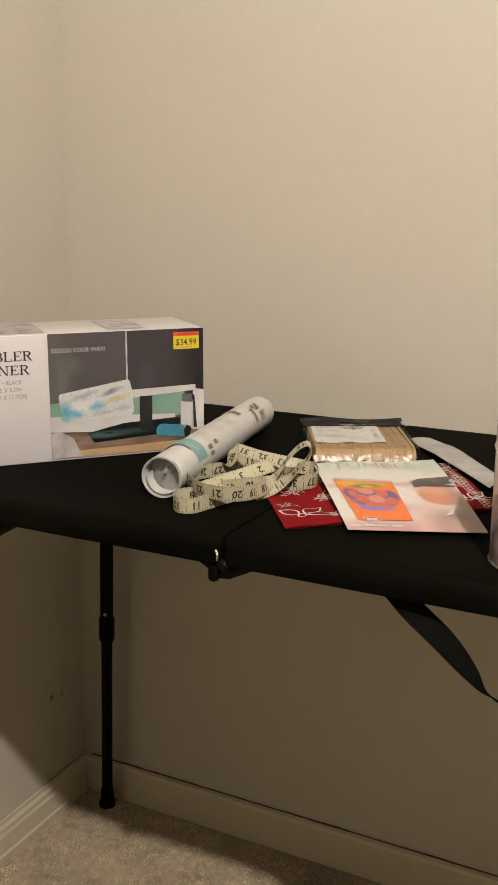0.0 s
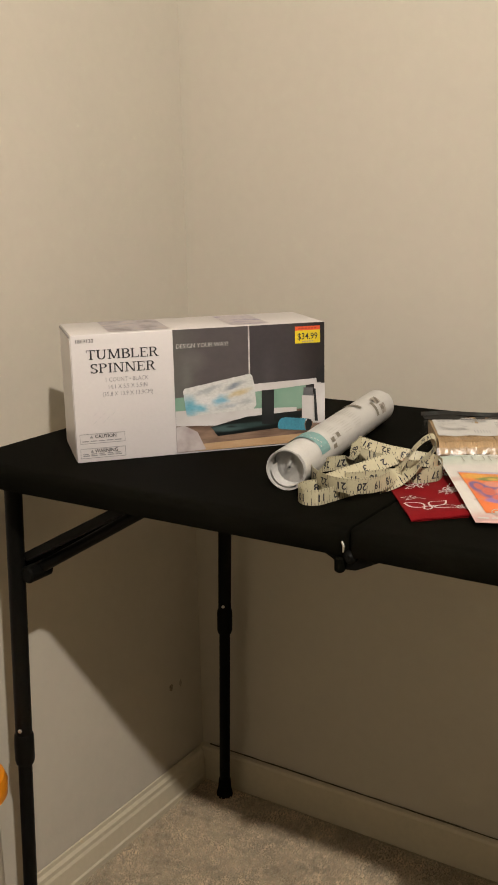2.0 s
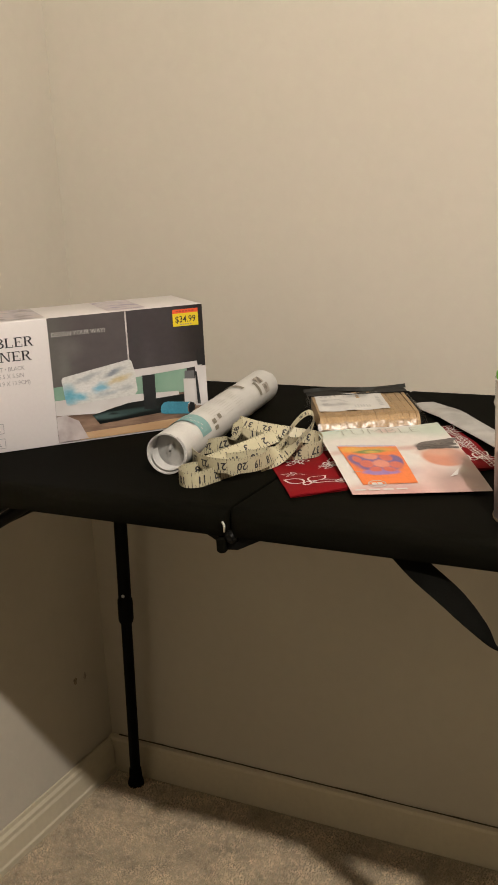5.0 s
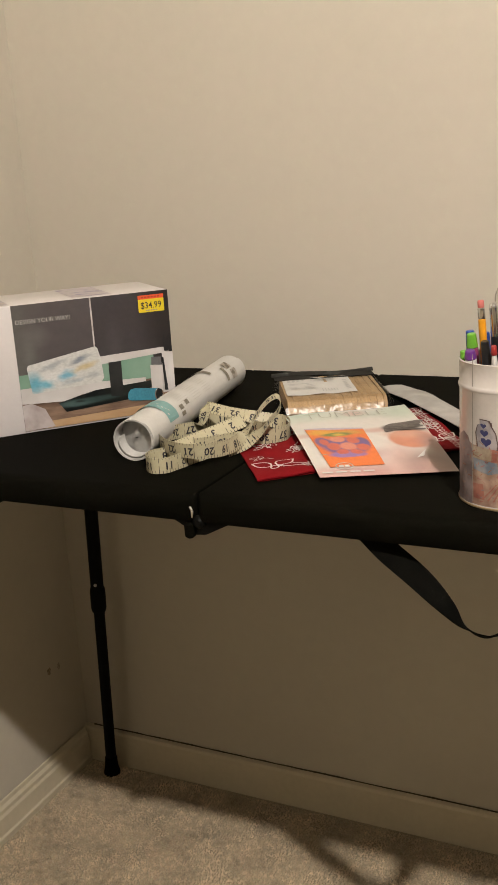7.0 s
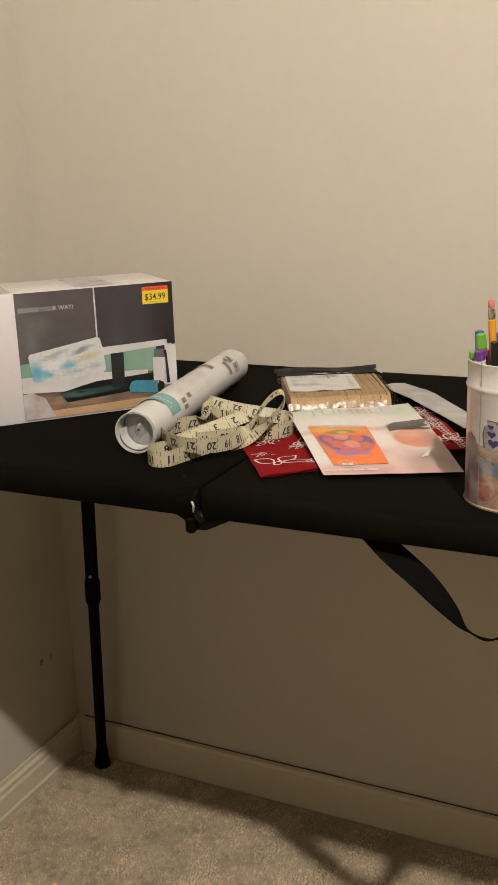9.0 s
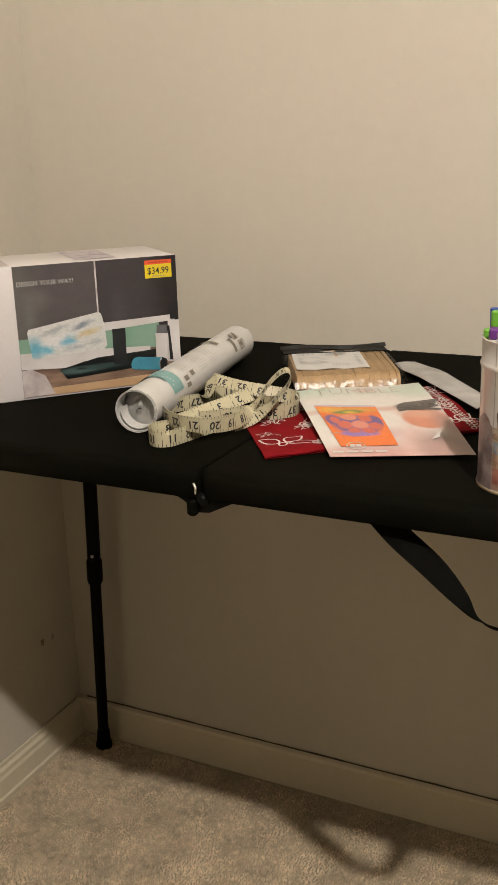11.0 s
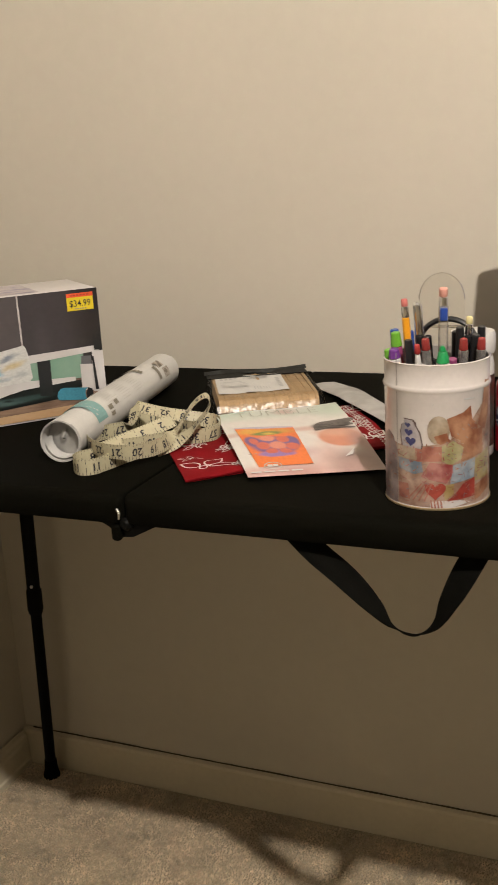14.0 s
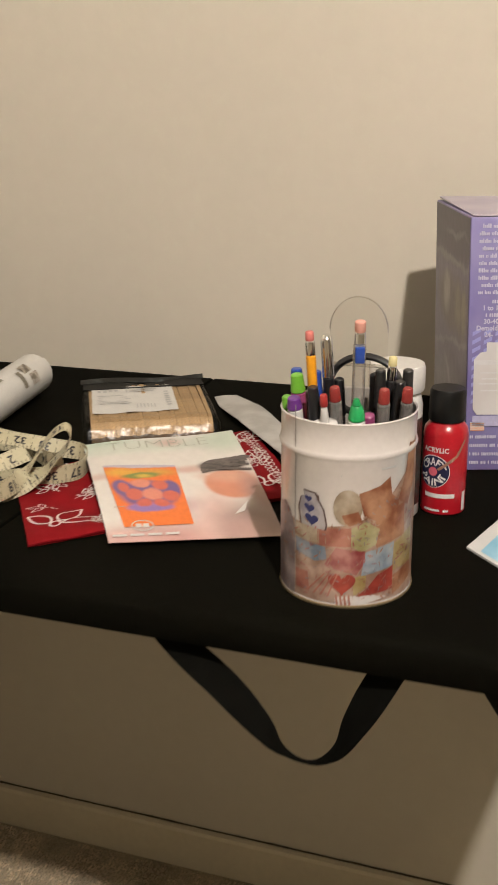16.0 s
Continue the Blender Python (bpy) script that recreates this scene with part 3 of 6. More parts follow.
prints("green_band", [fr([(0.386, 0.33), (0.92, 0.27), (0.92, 0.50), (0.386, 0.46)])], PHOTO_GREEN, photo, face(0.0011))
prints("arm", [fr([(0.69, 0.465), (0.985, 0.50), (0.985, 0.545), (0.69, 0.53)])], PHOTO_WHITE, photo, face(0.0013))
prints("desk", [fr([(0.386, 0.02), (1.0, 0.02), (1.0, 0.30), (0.87, 0.30), (0.53, 0.24), (0.386, 0.24)])], WOOD_DARK, photo, face(0.0013))
prints("desk_edge", [fr([(0.47, 0.02), (1.0, 0.02), (1.0, 0.095), (0.49, 0.075)])], WOOD_LIGHT, photo, face(0.0015))
prints("tray", [fr([(0.386, 0.355), (0.386, 0.235), (0.55, 0.215), (0.62, 0.25), (0.88, 0.275), (0.88, 0.315), (0.43, 0.355)])], PHOTO_WHITE, photo, face(0.0017))
prints("soft_cloth", [fr([(0.386, 0.225), (0.42, 0.234), (0.47, 0.177), (0.503, 0.027), (0.386, 0.021)])], PHOTO_BLUR, photo, face(0.0019))
prints("base_plate", [fr([(0.552, 0.128), (0.798, 0.155), (0.902, 0.23), (0.902, 0.285), (0.671, 0.268), (0.525, 0.207)])], PRINT_TEALBLACK, photo, face(0.0019))
prints("post", [fr([(0.734, 0.20), (0.784, 0.19), (0.786, 0.475), (0.735, 0.475)])], PRINT_BLACK, photo, face(0.0021))
prints("printed_cup", [fr([(0.429, 0.315), (0.435, 0.305), (0.700, 0.328), (0.712, 0.36), (0.706, 0.52), (0.697, 0.60), (0.688, 0.618), (0.424, 0.532), (0.418, 0.51)])], MARBLE, photo, face(0.0021))
prints("bottle_print", [fr([(0.902, 0.20), (0.954, 0.185), (0.953, 0.40), (0.903, 0.41)]), fr([(0.948, 0.175), (1.0, 0.165), (1.0, 0.50), (0.955, 0.50)])], PHOTO_WHITE, photo, face(0.0021))
prints("bottle_cap", [fr([(0.908, 0.41), (0.948, 0.402), (0.950, 0.468), (0.910, 0.474)])], PRINT_GREY, photo, face(0.0021))
prints("black_parts", [fr([(0.966, 0.51), (0.997, 0.51), (0.997, 0.655), (0.985, 0.64), (0.975, 0.60), (0.968, 0.648), (0.961, 0.60)]),
                       fr([(0.956, 0.19), (0.970, 0.185), (0.960, 0.46), (0.953, 0.46)]), fr([(0.920, 0.115), (0.935, 0.12), (0.945, 0.16), (0.942, 0.20), (0.925, 0.215), (0.915, 0.17)])],
       PRINT_BLACK, photo, face(0.0025))
prints("blue_tube", [fr([(0.802, 0.150), (0.815, 0.141), (0.92, 0.115), (0.913, 0.14), (0.912, 0.17), (0.916, 0.20), (0.925, 0.213), (0.832, 0.238), (0.815, 0.234), (0.804, 0.21), (0.800, 0.18)])], PRINT_BLUE, photo, face(0.0023))
words("slogan", [("DESIGN YOUR WAY!", 0.0085, 0.50 * CW, 0.853 * CH, 0.0, 0.93)], WHITE_INK, carton, face(0.0016))
slab_words("title", [("TUMBLER", 0.0128, 0.098, 0.192 * CW, 0.806 * CH), ("SPINNER", 0.0128, 0.089, 0.192 * CW, 0.700 * CH)], INK, carton, face(0.0004), "large black title lettering")
words("size_lines", [("1 COUNT • BLACK", 0.0082, 0.203 * CW, 0.628 * CH, 0, 0.86), ("14.1 X 5.5 X 5.5IN", 0.0082, 0.206 * CW, 0.573 * CH, 0, 0.86),
                     ("(35.8 X 13.9 X 13.9CM)", 0.0082, 0.206 * CW, 0.517 * CH, 0, 0.86)], INK_GREY, carton, face(0.0004))
words("item_code", [("1869130", 0.0075, 0.05 * CW, 0.936 * CH, 0, 0.95)], INK, carton, face(0.0004))
for lo_v, hi_v, word in ((0.150, 0.228, "CAUTION"), (0.034, 0.113, "WARNING")):
    shapes = []
    for a, b, c, d in ((0.013, lo_v, 0.186, lo_v + 0.004), (0.013, hi_v - 0.004, 0.186, hi_v), (0.013, lo_v, 0.0146, hi_v), (0.1844, lo_v, 0.186, hi_v)):
        shapes.append(fr(rect(a, b, c, d)))
    for k in range(5):
        shapes.append(fr(rect(0.022 + 0.031 * k, lo_v + 0.016, 0.047 + 0.031 * k, lo_v + 0.024)))
        if word == "WARNING":
            shapes.append(fr(rect(0.022 + 0.031 * k, lo_v + 0.030, 0.043 + 0.031 * k, lo_v + 0.037)))
    shapes.append(fr([(0.05, hi_v - 0.035), (0.064, hi_v - 0.035), (0.057, hi_v - 0.012)]))
    notice = prints("notice", shapes, INK_GREY, carton, face(0.0004))
    words("notice_word", [(word, 0.0068, 0.112 * CW, (hi_v - 0.036) * CH, 0.0001, 0.95)], INK, notice, face(0.0005))
FAINT = flat("faint_grey_ink", (0.60, 0.59, 0.60))
prints("faint_pattern", [[(u * CW + a, v * CH + b) for a, b in ((-0.005, 0), (-0.0045, 0.0004), (0, 0.005), (0.0005, 0.0045))] for u, v in
                         ((0.08, 0.36), (0.115, 0.36), (0.098, 0.33), (0.13, 0.33), (0.15, 0.36), (0.115, 0.30), (0.08, 0.30), (0.15, 0.30))], FAINT, carton, face(0.0004))
sticker = prints("price_sticker", [fr([(0.876, 0.836), (0.981, 0.836), (0.981, 0.942), (0.876, 0.942)])], YELLOW, carton, face(0.0016), "yellow and red price sticker")
prints("sticker_band", [fr([(0.876, 0.940), (0.981, 0.940), (0.981, 0.972), (0.876, 0.972)])], RED, sticker, face(0.0017))
prints("small_print", [fr(rect(0.905 + 0.010 * k, 0.847, 0.912 + 0.010 * k, 0.855)) for k in range(5)], INK_GREY, sticker, face(0.0018))
prints("band_print", [fr(rect(0.890 + 0.013 * k, 0.950, 0.899 + 0.013 * k, 0.961)) for k in range(6)], flat("sticker_dark_red", (0.40, 0.05, 0.02), 0.5), sticker, face(0.0018))
words("price", [("$34.99", 0.0128, 0.928 * CW, 0.867 * CH, 0.0001, 0.86)], INK, sticker, face(0.0019))
topf = lambda u, v: Vector((u * CW, v * CD, CH + 0.0005))
PURPLE_BLUR = cloudy("photo_purple_blur", [(0.35, (0.30, 0.26, 0.40)), (0.55, (0.62, 0.56, 0.58)), (0.7, (0.45, 0.42, 0.42))], 40)
GREY_BLUR = cloudy("photo_grey_blur", [(0.35, (0.26, 0.23, 0.24)), (0.55, (0.52, 0.48, 0.52)), (0.7, (0.60, 0.52, 0.48))], 50)
prints("top_photo", [rect(0.15, 0.10, 0.385, 0.95)], GREY_BLUR, carton, topf)
prints("top_photo", [rect(0.63, 0.12, 0.785, 0.92)], PURPLE_BLUR, carton, topf)
# tuck flap at the carton's end, a little sprung
bm = bmesh.new()
box(bm, -0.0009, 0.004, 0.002, -0.0002, CD - 0.004, CH - 0.006, 0.0003, 1)
part("end_flap", bm, CARD_WHITE, carton)
# solid grey strip stands in for the shade in the flap's gap
bm = bmesh.new()
box(bm, -0.0012, 0.012, CH - 0.0055, 0.0006, CD - 0.002, CH - 0.0030, 0.0003, 1)
part("flap_gap_shade", bm, INK_GREY, carton, "grey strip painted as the shaded gap beside the tuck flap")

# ---- rolled poster ----
PA, PB, PR = Vector((0.5560, -0.5670, TH + 0.0265)), Vector((0.4895, -0.1760, TH + 0.0265)), 0.0262
PAPER = material("printed_paper", (0.63, 0.62, 0.60), 0.32, vary=0.05, scale=40, fine=300, bump=0.05, bump_scale=40, coat=0.1)
roll = thing("rolled_poster", along(PA, PB), "rolled glossy white printed sheet with a teal band", "paper roll")
RL = (PB - PA).length


def roll_sheet(turns, r0, r1, thick, z0, z1, start):
    bm = bmesh.new()
    n = int(turns * 44)
    ring = []
    for k in range(n + 1):
        a = start + turns * 2 * math.pi * k / n
        r = r0 + (r1 - r0) * k / n
        c, s = math.cos(a), math.sin(a)
        ring.append([bm.verts.new((r * c, r * s, z0)), bm.verts.new((r * c, r * s, z1)),
                     bm.verts.new(((r - thick) * c, (r - thick) * s, z1)), bm.verts.new(((r - thick) * c, (r - thick) * s, z0))])
    for a, b in zip(ring, ring[1:]):
        for i in range(4):
            bm.faces.new((a[i], a[(i + 1) % 4], b[(i + 1) % 4], b[i]))
    bm.faces.new(ring[0])
    bm.faces.new(ring[-1][::-1])
    bmesh.ops.recalc_face_normals(bm, faces=bm.faces)
    return bm


part("sheet", roll_sheet(2.3, PR, 0.0232, 0.0005, 0, RL, 2.2), PAPER, roll)
part("inner_curl", roll_sheet(0.45, 0.0226, 0.0190, 0.0004, 0.001, 0.02, 3.6), PAPER, roll)
# the inner layers, pushed in and crumpled near the open end
bm = bmesh.new()
rows_c = []
for j in range(9):
    r = 0.0012 + 0.0214 * j / 8
    rows_c.append([bm.verts.new((r * math.cos(a), r * math.sin(a), 0.016 + 0.35 * r * math.cos(a + 0.6) - 0.007 * math.exp(-((r * math.cos(a - 0.5) - 0.002) / 0.0028) ** 2 - (r * math.sin(a - 0.5) / 0.009) ** 2))) for a in [k * math.pi / 20 for k in range(40)]])
for a, b in zip(rows_c, rows_c[1:]):
    for k in range(40):
        bm.faces.new((a[k], b[k], b[(k + 1) % 40], a[(k + 1) % 40]))
bmesh.ops.solidify(bm, geom=bm.faces[:], thickness=0.0003)
part("crumpled_core", bm, PAPER, roll)
# the roll's own sideways and upward directions
up_a = math.atan2(*(roll.matrix_world.inverted().to_3x3() @ Vector((0, 0, 1))).yx)
side_v = roll.matrix_world.inverted().to_3x3() @ Vector((1, 0, 0))
turn_s = 1 if math.sin(math.atan2(side_v.y, side_v.x) - up_a) > 0 else -1


def on_roll(lift):
    """u: metres along from the near end; v: degrees from the top towards the room."""
    def place(u, v):
        a = up_a + turn_s * radians(v)
        return Vector(((PR + lift) * math.cos(a), (PR + lift) * math.sin(a), u))
    return place


def curved(u0, v0, u1, v1, n=8):
    return [[(u0, v0 + (v1 - v0) * k / n), (u1, v0 + (v1 - v0) * k / n), (u1, v0 + (v1 - v0) * (k + 1) / n), (u0, v0 + (v1 - v0) * (k + 1) / n)] for k in range(n)]


TEAL = flat("teal_print", (0.19, 0.37, 0.37), 0.35)
MID_GREY = flat("grey_print", (0.42, 0.42, 0.42), 0.4)
OLIVE = flat("dull_print", (0.20, 0.18, 0.14), 0.4, vary=0.3, scale=200)
prints("teal_band", curved(0.060, -75, 0.092, 78, 16), TEAL, roll, on_roll(0.0003))
fine_rows = []
rng = random.Random(4)
for k in range(9):
    fine_rows += curved(0.066 + 0.0025 * (k % 4), -20 + 9 * k, 0.068 + 0.0025 * (k % 4), -14 + 9 * k, 1)
prints("band_writing", fine_rows, WHITE_INK, roll, on_roll(0.0005))
fine_rows = []
for col in range(3):
    for k in range(11):
        u = 0.112 + col * 0.045
        fine_rows += curved(u + rng.random() * 0.004, -18 + 8 * k, u + 0.026 + rng.random() * 0.012, -16 + 8 * k, 1)
prints("fine_writing", fine_rows, flat("pale_grey_print", (0.53, 0.52, 0.50), 0.4), roll, on_roll(0.0003))
for shape in (curved(0.262, -40, 0.272, 28), curved(0.305, 30, 0.315, 80), curved(0.105, 52, 0.118, 66, 2), curved(0.105, 72, 0.118, 84, 2), curved(0.128, 48, 0.140, 62, 2)):
    prints("dark_mark", shape, OLIVE, roll, on_roll(0.0004))
prints("small_photo", curved(0.322, 18, 0.345, 46, 3), cloudy("tiny_photo", [(0.4, (0.15, 0.12, 0.09)), (0.6, (0.5, 0.45, 0.38))], 150), roll, on_roll(0.0004))
prints("small_photo", curved(0.33, 52, 0.352, 84, 3), cloudy("tiny_photo_b", [(0.4, (0.2, 0.17, 0.13)), (0.6, (0.55, 0.5, 0.45))], 150), roll, on_roll(0.0004))

# ---- red bandana ----
CLOTH_RED = material("red_cotton", (0.175, 0.004, 0.007), 0.9, vary=0.15, scale=40, fine=1200, bump=0.4, bump_scale=1500, spec=0.1, dist=0.0004)
bandana = thing("bandana", pose(0, 0, TH), "folded red cotton bandana with white paisley outlines", "bandana")
BA, BB, BC, BD = Vector((0.736, -0.606)), Vector((0.925, -0.425)), Vector((0.812, -0.248)), Vector((0.628, -0.452))


def cloth_z(u, v):
    return 0.0042 + 0.0016 * math.sin(9 * u + 3 * v) * math.sin(7 * v + 1) + 0.0008 * math.sin(31 * u + 17 * v)


def on_cloth(lift):
    def place(u, v):
        p = (BA * (1 - u) + BB * u) * (1 - v) + (BD * (1 - u) + BC * u) * v
        edge = min(u, v, 1 - u, 1 - v)
        return Vector((p.x, p.y, cloth_z(u, v) * (0.75 + 0.25 * min(1, edge / 0.05)) + lift))
    return place


def sheet(place, nu, nv, thick, sag=None):
    """A thin sheet with a real thickness, its underside lower by thick."""
    bm = bmesh.new()
    top = [[bm.verts.new(place(i / nu, j / nv)) for i in range(nu + 1)] for j in range(nv + 1)]
    low = [[bm.verts.new(v.co - Vector((0, 0, thick))) for v in row] for row in top]
    for j in range(nv):
        for i in range(nu):
            bm.faces.new((top[j][i], top[j][i + 1], top[j + 1][i + 1], top[j + 1][i]))
            bm.faces.new((low[j][i], low[j + 1][i], low[j + 1][i + 1], low[j][i + 1]))
    rim = [(0, i) for i in range(nu)] + [(j, nu) for j in range(nv)] + [(nv, i) for i in range(nu, 0, -1)] + [(j, 0) for j in range(nv, 0, -1)]
    for (a, b), (c, d) in zip(rim, rim[1:] + rim[:1]):
        bm.faces.new((low[a][b], low[c][d], top[c][d], top[a][b]))
    bmesh.ops.recalc_face_normals(bm, faces=bm.faces)
    return bm


part("upper_fold", sheet(on_cloth(0), 30, 24, 0.0016), CLOTH_RED, bandana)


def lower_fold(u, v):
    p = on_cloth(0)(u, v)
    c = Vector((0.775, -0.43, 0))
    return Vector((c.x + (p.x - c.x) * 0.985, c.y + (p.y - c.y) * 0.985, 0.0018))


part("lower_fold", sheet(lower_fold, 12, 10, 0.0014), CLOTH_RED, bandana)
PAISLEY = flat("white_paisley", (0.58, 0.52, 0.50), 0.8)
ASP = 0.262 / 0.19


def stroke(bm, pts, place, width, closed=False, n=None):
    """A thin printed line through (u, v) places."""
    pts = list(pts) + ([pts[0]] if closed else [])
    s = spline(pts, n or 5 * len(pts))
    for a, b in zip(s, s[1:]):
        d = np.array((b[0] - a[0], (b[1] - a[1])))
        ln = np.hypot(*d)
        if ln < 1e-7:
            continue
        q = np.array((-d[1], d[0])) / ln * width / 2
        e = d / ln * width * 0.2
        bm.faces.new([bm.verts.new(place(*p)) for p in (a - q - e, b - q + e, b + q + e, a + q - e)])


def petal(u, v, ln, wd, ang):
    out = []
    for k in range(9):
        s = k / 8
        out.append((s * ln, wd * math.sin(math.pi * s ** 0.75)))
    out += [(x, -y) for x, y in out[-2:0:-1]]
    c, s = math.cos(ang), math.sin(ang)
    return [(u + x * c - y * s, v + (x * s + y * c) * ASP) for x, y in out]


bm = bmesh.new()
cp = on_cloth(0.0005)
for u, v in ((0.10, 0.16), (0.90, 0.84), (0.90, 0.18), (0.10, 0.86)):
    for ln, wd, a in ((0.19, 0.022, -0.12), (0.115, 0.036, 0.75), (0.12, 0.026, 2.2)):
        stroke(bm, petal(u + 0.022 * math.cos(a), v + 0.022 * math.sin(a) * ASP, ln, wd, a), cp, 0.0085, True)
    stroke(bm, oval(u, v, 0.018, 0.018 * ASP, 10), cp, 0.008, True)
prng = random.Random(8)
for k in range(58):
    u, v, a = 0.06 + 0.88 * prng.random(), 0.08 + 0.86 * prng.random(), prng.random() * 6.28
    if min(math.hypot(u - p, (v - q)) for p, q in ((0.10, 0.16), (0.90, 0.84), (0.90, 0.18), (0.10, 0.86))) < 0.16:
        continue
    for ln, da in ((0.062, 0.0), (0.046, 0.85), (0.046, -0.85)):
        stroke(bm, petal(u + 0.008 * math.cos(a + da), v + 0.008 * math.sin(a + da) * ASP, ln, 0.011, a + da), cp, 0.0052, True)
    stroke(bm, [(u - t * 0.02 * math.cos(a) + 0.01 * math.sin(a) * math.sin(2.2 * t), v + (-t * 0.02 * math.sin(a) - 0.01 * math.cos(a) * math.sin(2.2 * t)) * ASP) for t in (0, 0.8, 1.6, 2.4)], cp, 0.005, n=12)
for k in range(46):
    u = 0.965 if k % 2 else 0.945
    v = 0.03 + k * 0.0205
    stroke(bm, oval(u, v, 0.012, 0.016, 8), cp, 0.0042, True)
part("paisley_print", bm, PAISLEY, bandana, "white paisley line print", smooth=False)

# ---- bag of craft sticks ----
bag = thing("craft_stick_bag", pose(0.7255, -0.3255, TH, 0, 0, 28.5), "clear plastic bag of flat wooden craft sticks with a white label", "craft sticks")
BW, BL, BT = 0.146, 0.168, 0.029
WOOD = material("birch_stick", (0.46, 0.31, 0.165), 0.6, vary=0.22, scale=60, fine=500, bump=0.2, bump_scale=400)
nt = WOOD.node_tree
info, hue = nt.nodes.new("ShaderNodeObjectInfo"), nt.nodes.new("ShaderNodeHueSaturation")
rmap = nt.nodes.new("ShaderNodeMapRange")
rmap.inputs["To Min"].default_value, rmap.inputs["To Max"].default_value = 0.92, 1.05
src = nt.nodes["Principled BSDF"].inputs["Base Color"].links[0].from_socket
nt.links.new(info.outputs["Random"], rmap.inputs["Value"])
nt.links.new(rmap.outputs[0], hue.inputs["Value"])
nt.links.new(src, hue.inputs["Color"])
nt.links.new(hue.outputs[0], nt.nodes["Principled BSDF"].inputs["Base Color"])


def stick_mesh(length, w, h):
    """A stick lying lengthwise, on edge, with a rounded front end."""
    bm = bmesh.new()
    prof = [(h * 0.62, 0.0), (h * 0.22, h * 0.06), (0.0, h * 0.35), (h * 0.10, h * 0.68), (h * 0.38, h * 0.93), (h * 0.70, h), (length, h), (length, 0.0)]
    a = [bm.verts.new((-w / 2, y, z)) for y, z in prof]
    b = [bm.verts.new((w / 2, y, z)) for y, z in prof]
    bm.faces.new(a)
    bm.faces.new(b[::-1])
    for i in range(len(prof)):
        j = (i + 1) % len(prof)
        bm.faces.new((a[i], b[i], b[j], a[j]))
    bmesh.ops.recalc_face_normals(bm, faces=bm.faces)
    return finish("stick", bm, WOOD, smooth=False)


stick_me = stick_mesh(0.148, 0.00438, 0.0245)
srng = random.Random(3)
for k in range(30):
    st = new("stick", stick_me)
    st.parent = bag
    st.matrix_local = pose(-0.0645 + 0.00445 * k, 0.004 + srng.uniform(-0.0015, 0.003), 0.0012 + srng.uniform(0, 0.0012), srng.uniform(-0.4, 0.4), 0, srng.uniform(-0.5, 0.5))
FILM = clear_film("bag_film", (0.98, 0.97, 0.95), 0.0, 0.22, 0.7, 28, 0.35)


def bag_film(u, v):
    """Upper skin over the bundle, sinking to the table at both sides."""
    x = (u - 0.5) * (BW + 0.012)
    y = -0.006 + v * (BL + 0.006)
    s = min(1, (1 - abs(2 * u - 1)) / 0.10)
    f = min(1, v / 0.10)
    g = min(1, (1 - v) / 0.10)
    h = (0.002 + (BT - 0.0035) * math.sin(s * math.pi / 2) * math.sin(f * math.pi / 2) * (0.35 + 0.65 * math.sin(g * math.pi / 2)))
    fold = max(0.0, 1 - abs(v - 0.10) / 0.14) * (0.0012 * math.sin(19 * u + 14 * v) * math.sin(31 * u + 2) + 0.0007 * math.sin(67 * u - 41 * v) * math.sin(11 * u))
    return Vector((x, y, h + 0.0006 * math.sin(23 * u + 9 * v) * math.sin(19 * v) + max(fold, -0.0002) * min(1, s)))


bm = bmesh.new()
rowsv = [[bm.verts.new(bag_film(i / 72, j / 48)) for i in range(73)] for j in range(49)]
for j in range(48):
    for i in range(72):
        bm.faces.new((rowsv[j][i], rowsv[j][i + 1], rowsv[j + 1][i + 1], rowsv[j + 1][i]))
film = part("film", bm, FILM, bag, "crinkled clear plastic film")


def bag_top(lift):
    """Places on the upper skin, over the sticks."""
    def place(u, v):
        x, y = (u - 0.5) * 0.134, 0.014 + v * 0.150
        return bag_film(x / (BW + 0.012) + 0.5, (y + 0.006) / (BL + 0.006)) + Vector((0, 0, lift + 0.0002))
    return place



LABEL_WHITE = material("label_paper", (0.60, 0.59, 0.575), 0.5, vary=0.05, scale=60, bump=0.03)
lab = part("label", sheet(lambda u, v: bag_top(0)(0.02 + 0.72 * u + 0.01 * v, 0.16 + 0.72 * v), 14, 14, 0.0002), LABEL_WHITE, bag, "white paper label")
lab_rows = [rect(0.40 + 0.03 * k, 0.26, 0.41 + 0.03 * k, 0.36) for k in range(6)] + [rect(0.10, 0.80, 0.24, 0.82), rect(0.33, 0.70, 0.34, 0.83), rect(0.36, 0.76, 0.60, 0.78), rect(0.36, 0.71, 0.58, 0.73), rect(0.45, 0.80, 0.6, 0.82), rect(0.09, 0.40, 0.11, 0.41)] + [rect(0.07 + 0.012 * (k % 2), 0.62 - 0.045 * k, 0.30 + 0.03 * (k % 3), 0.635 - 0.045 * k) for k in range(6)] + [rect(0.08 + 0.05 * k, 0.74, 0.11 + 0.05 * k, 0.80) for k in range(4)] + [rect(0.66, 0.30 + 0.06 * k, 0.70, 0.33 + 0.06 * k) for k in range(7)]
tagged(prints("label_bars", lab_rows, MID_GREY, lab, bag_top(0.0004)), kind="stuff")
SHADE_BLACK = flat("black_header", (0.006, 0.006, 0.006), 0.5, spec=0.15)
bm = sheet(lambda u, v: Vector(((u - 0.5) * 0.146, 0.138 + 0.032 * v, 0.0285 + 0.0025 * math.sin(9 * u) * v - 0.002 * v)), 10, 3, 0.0008)
part("header_strip", bm, SHADE_BLACK, bag, "black printed header strip")
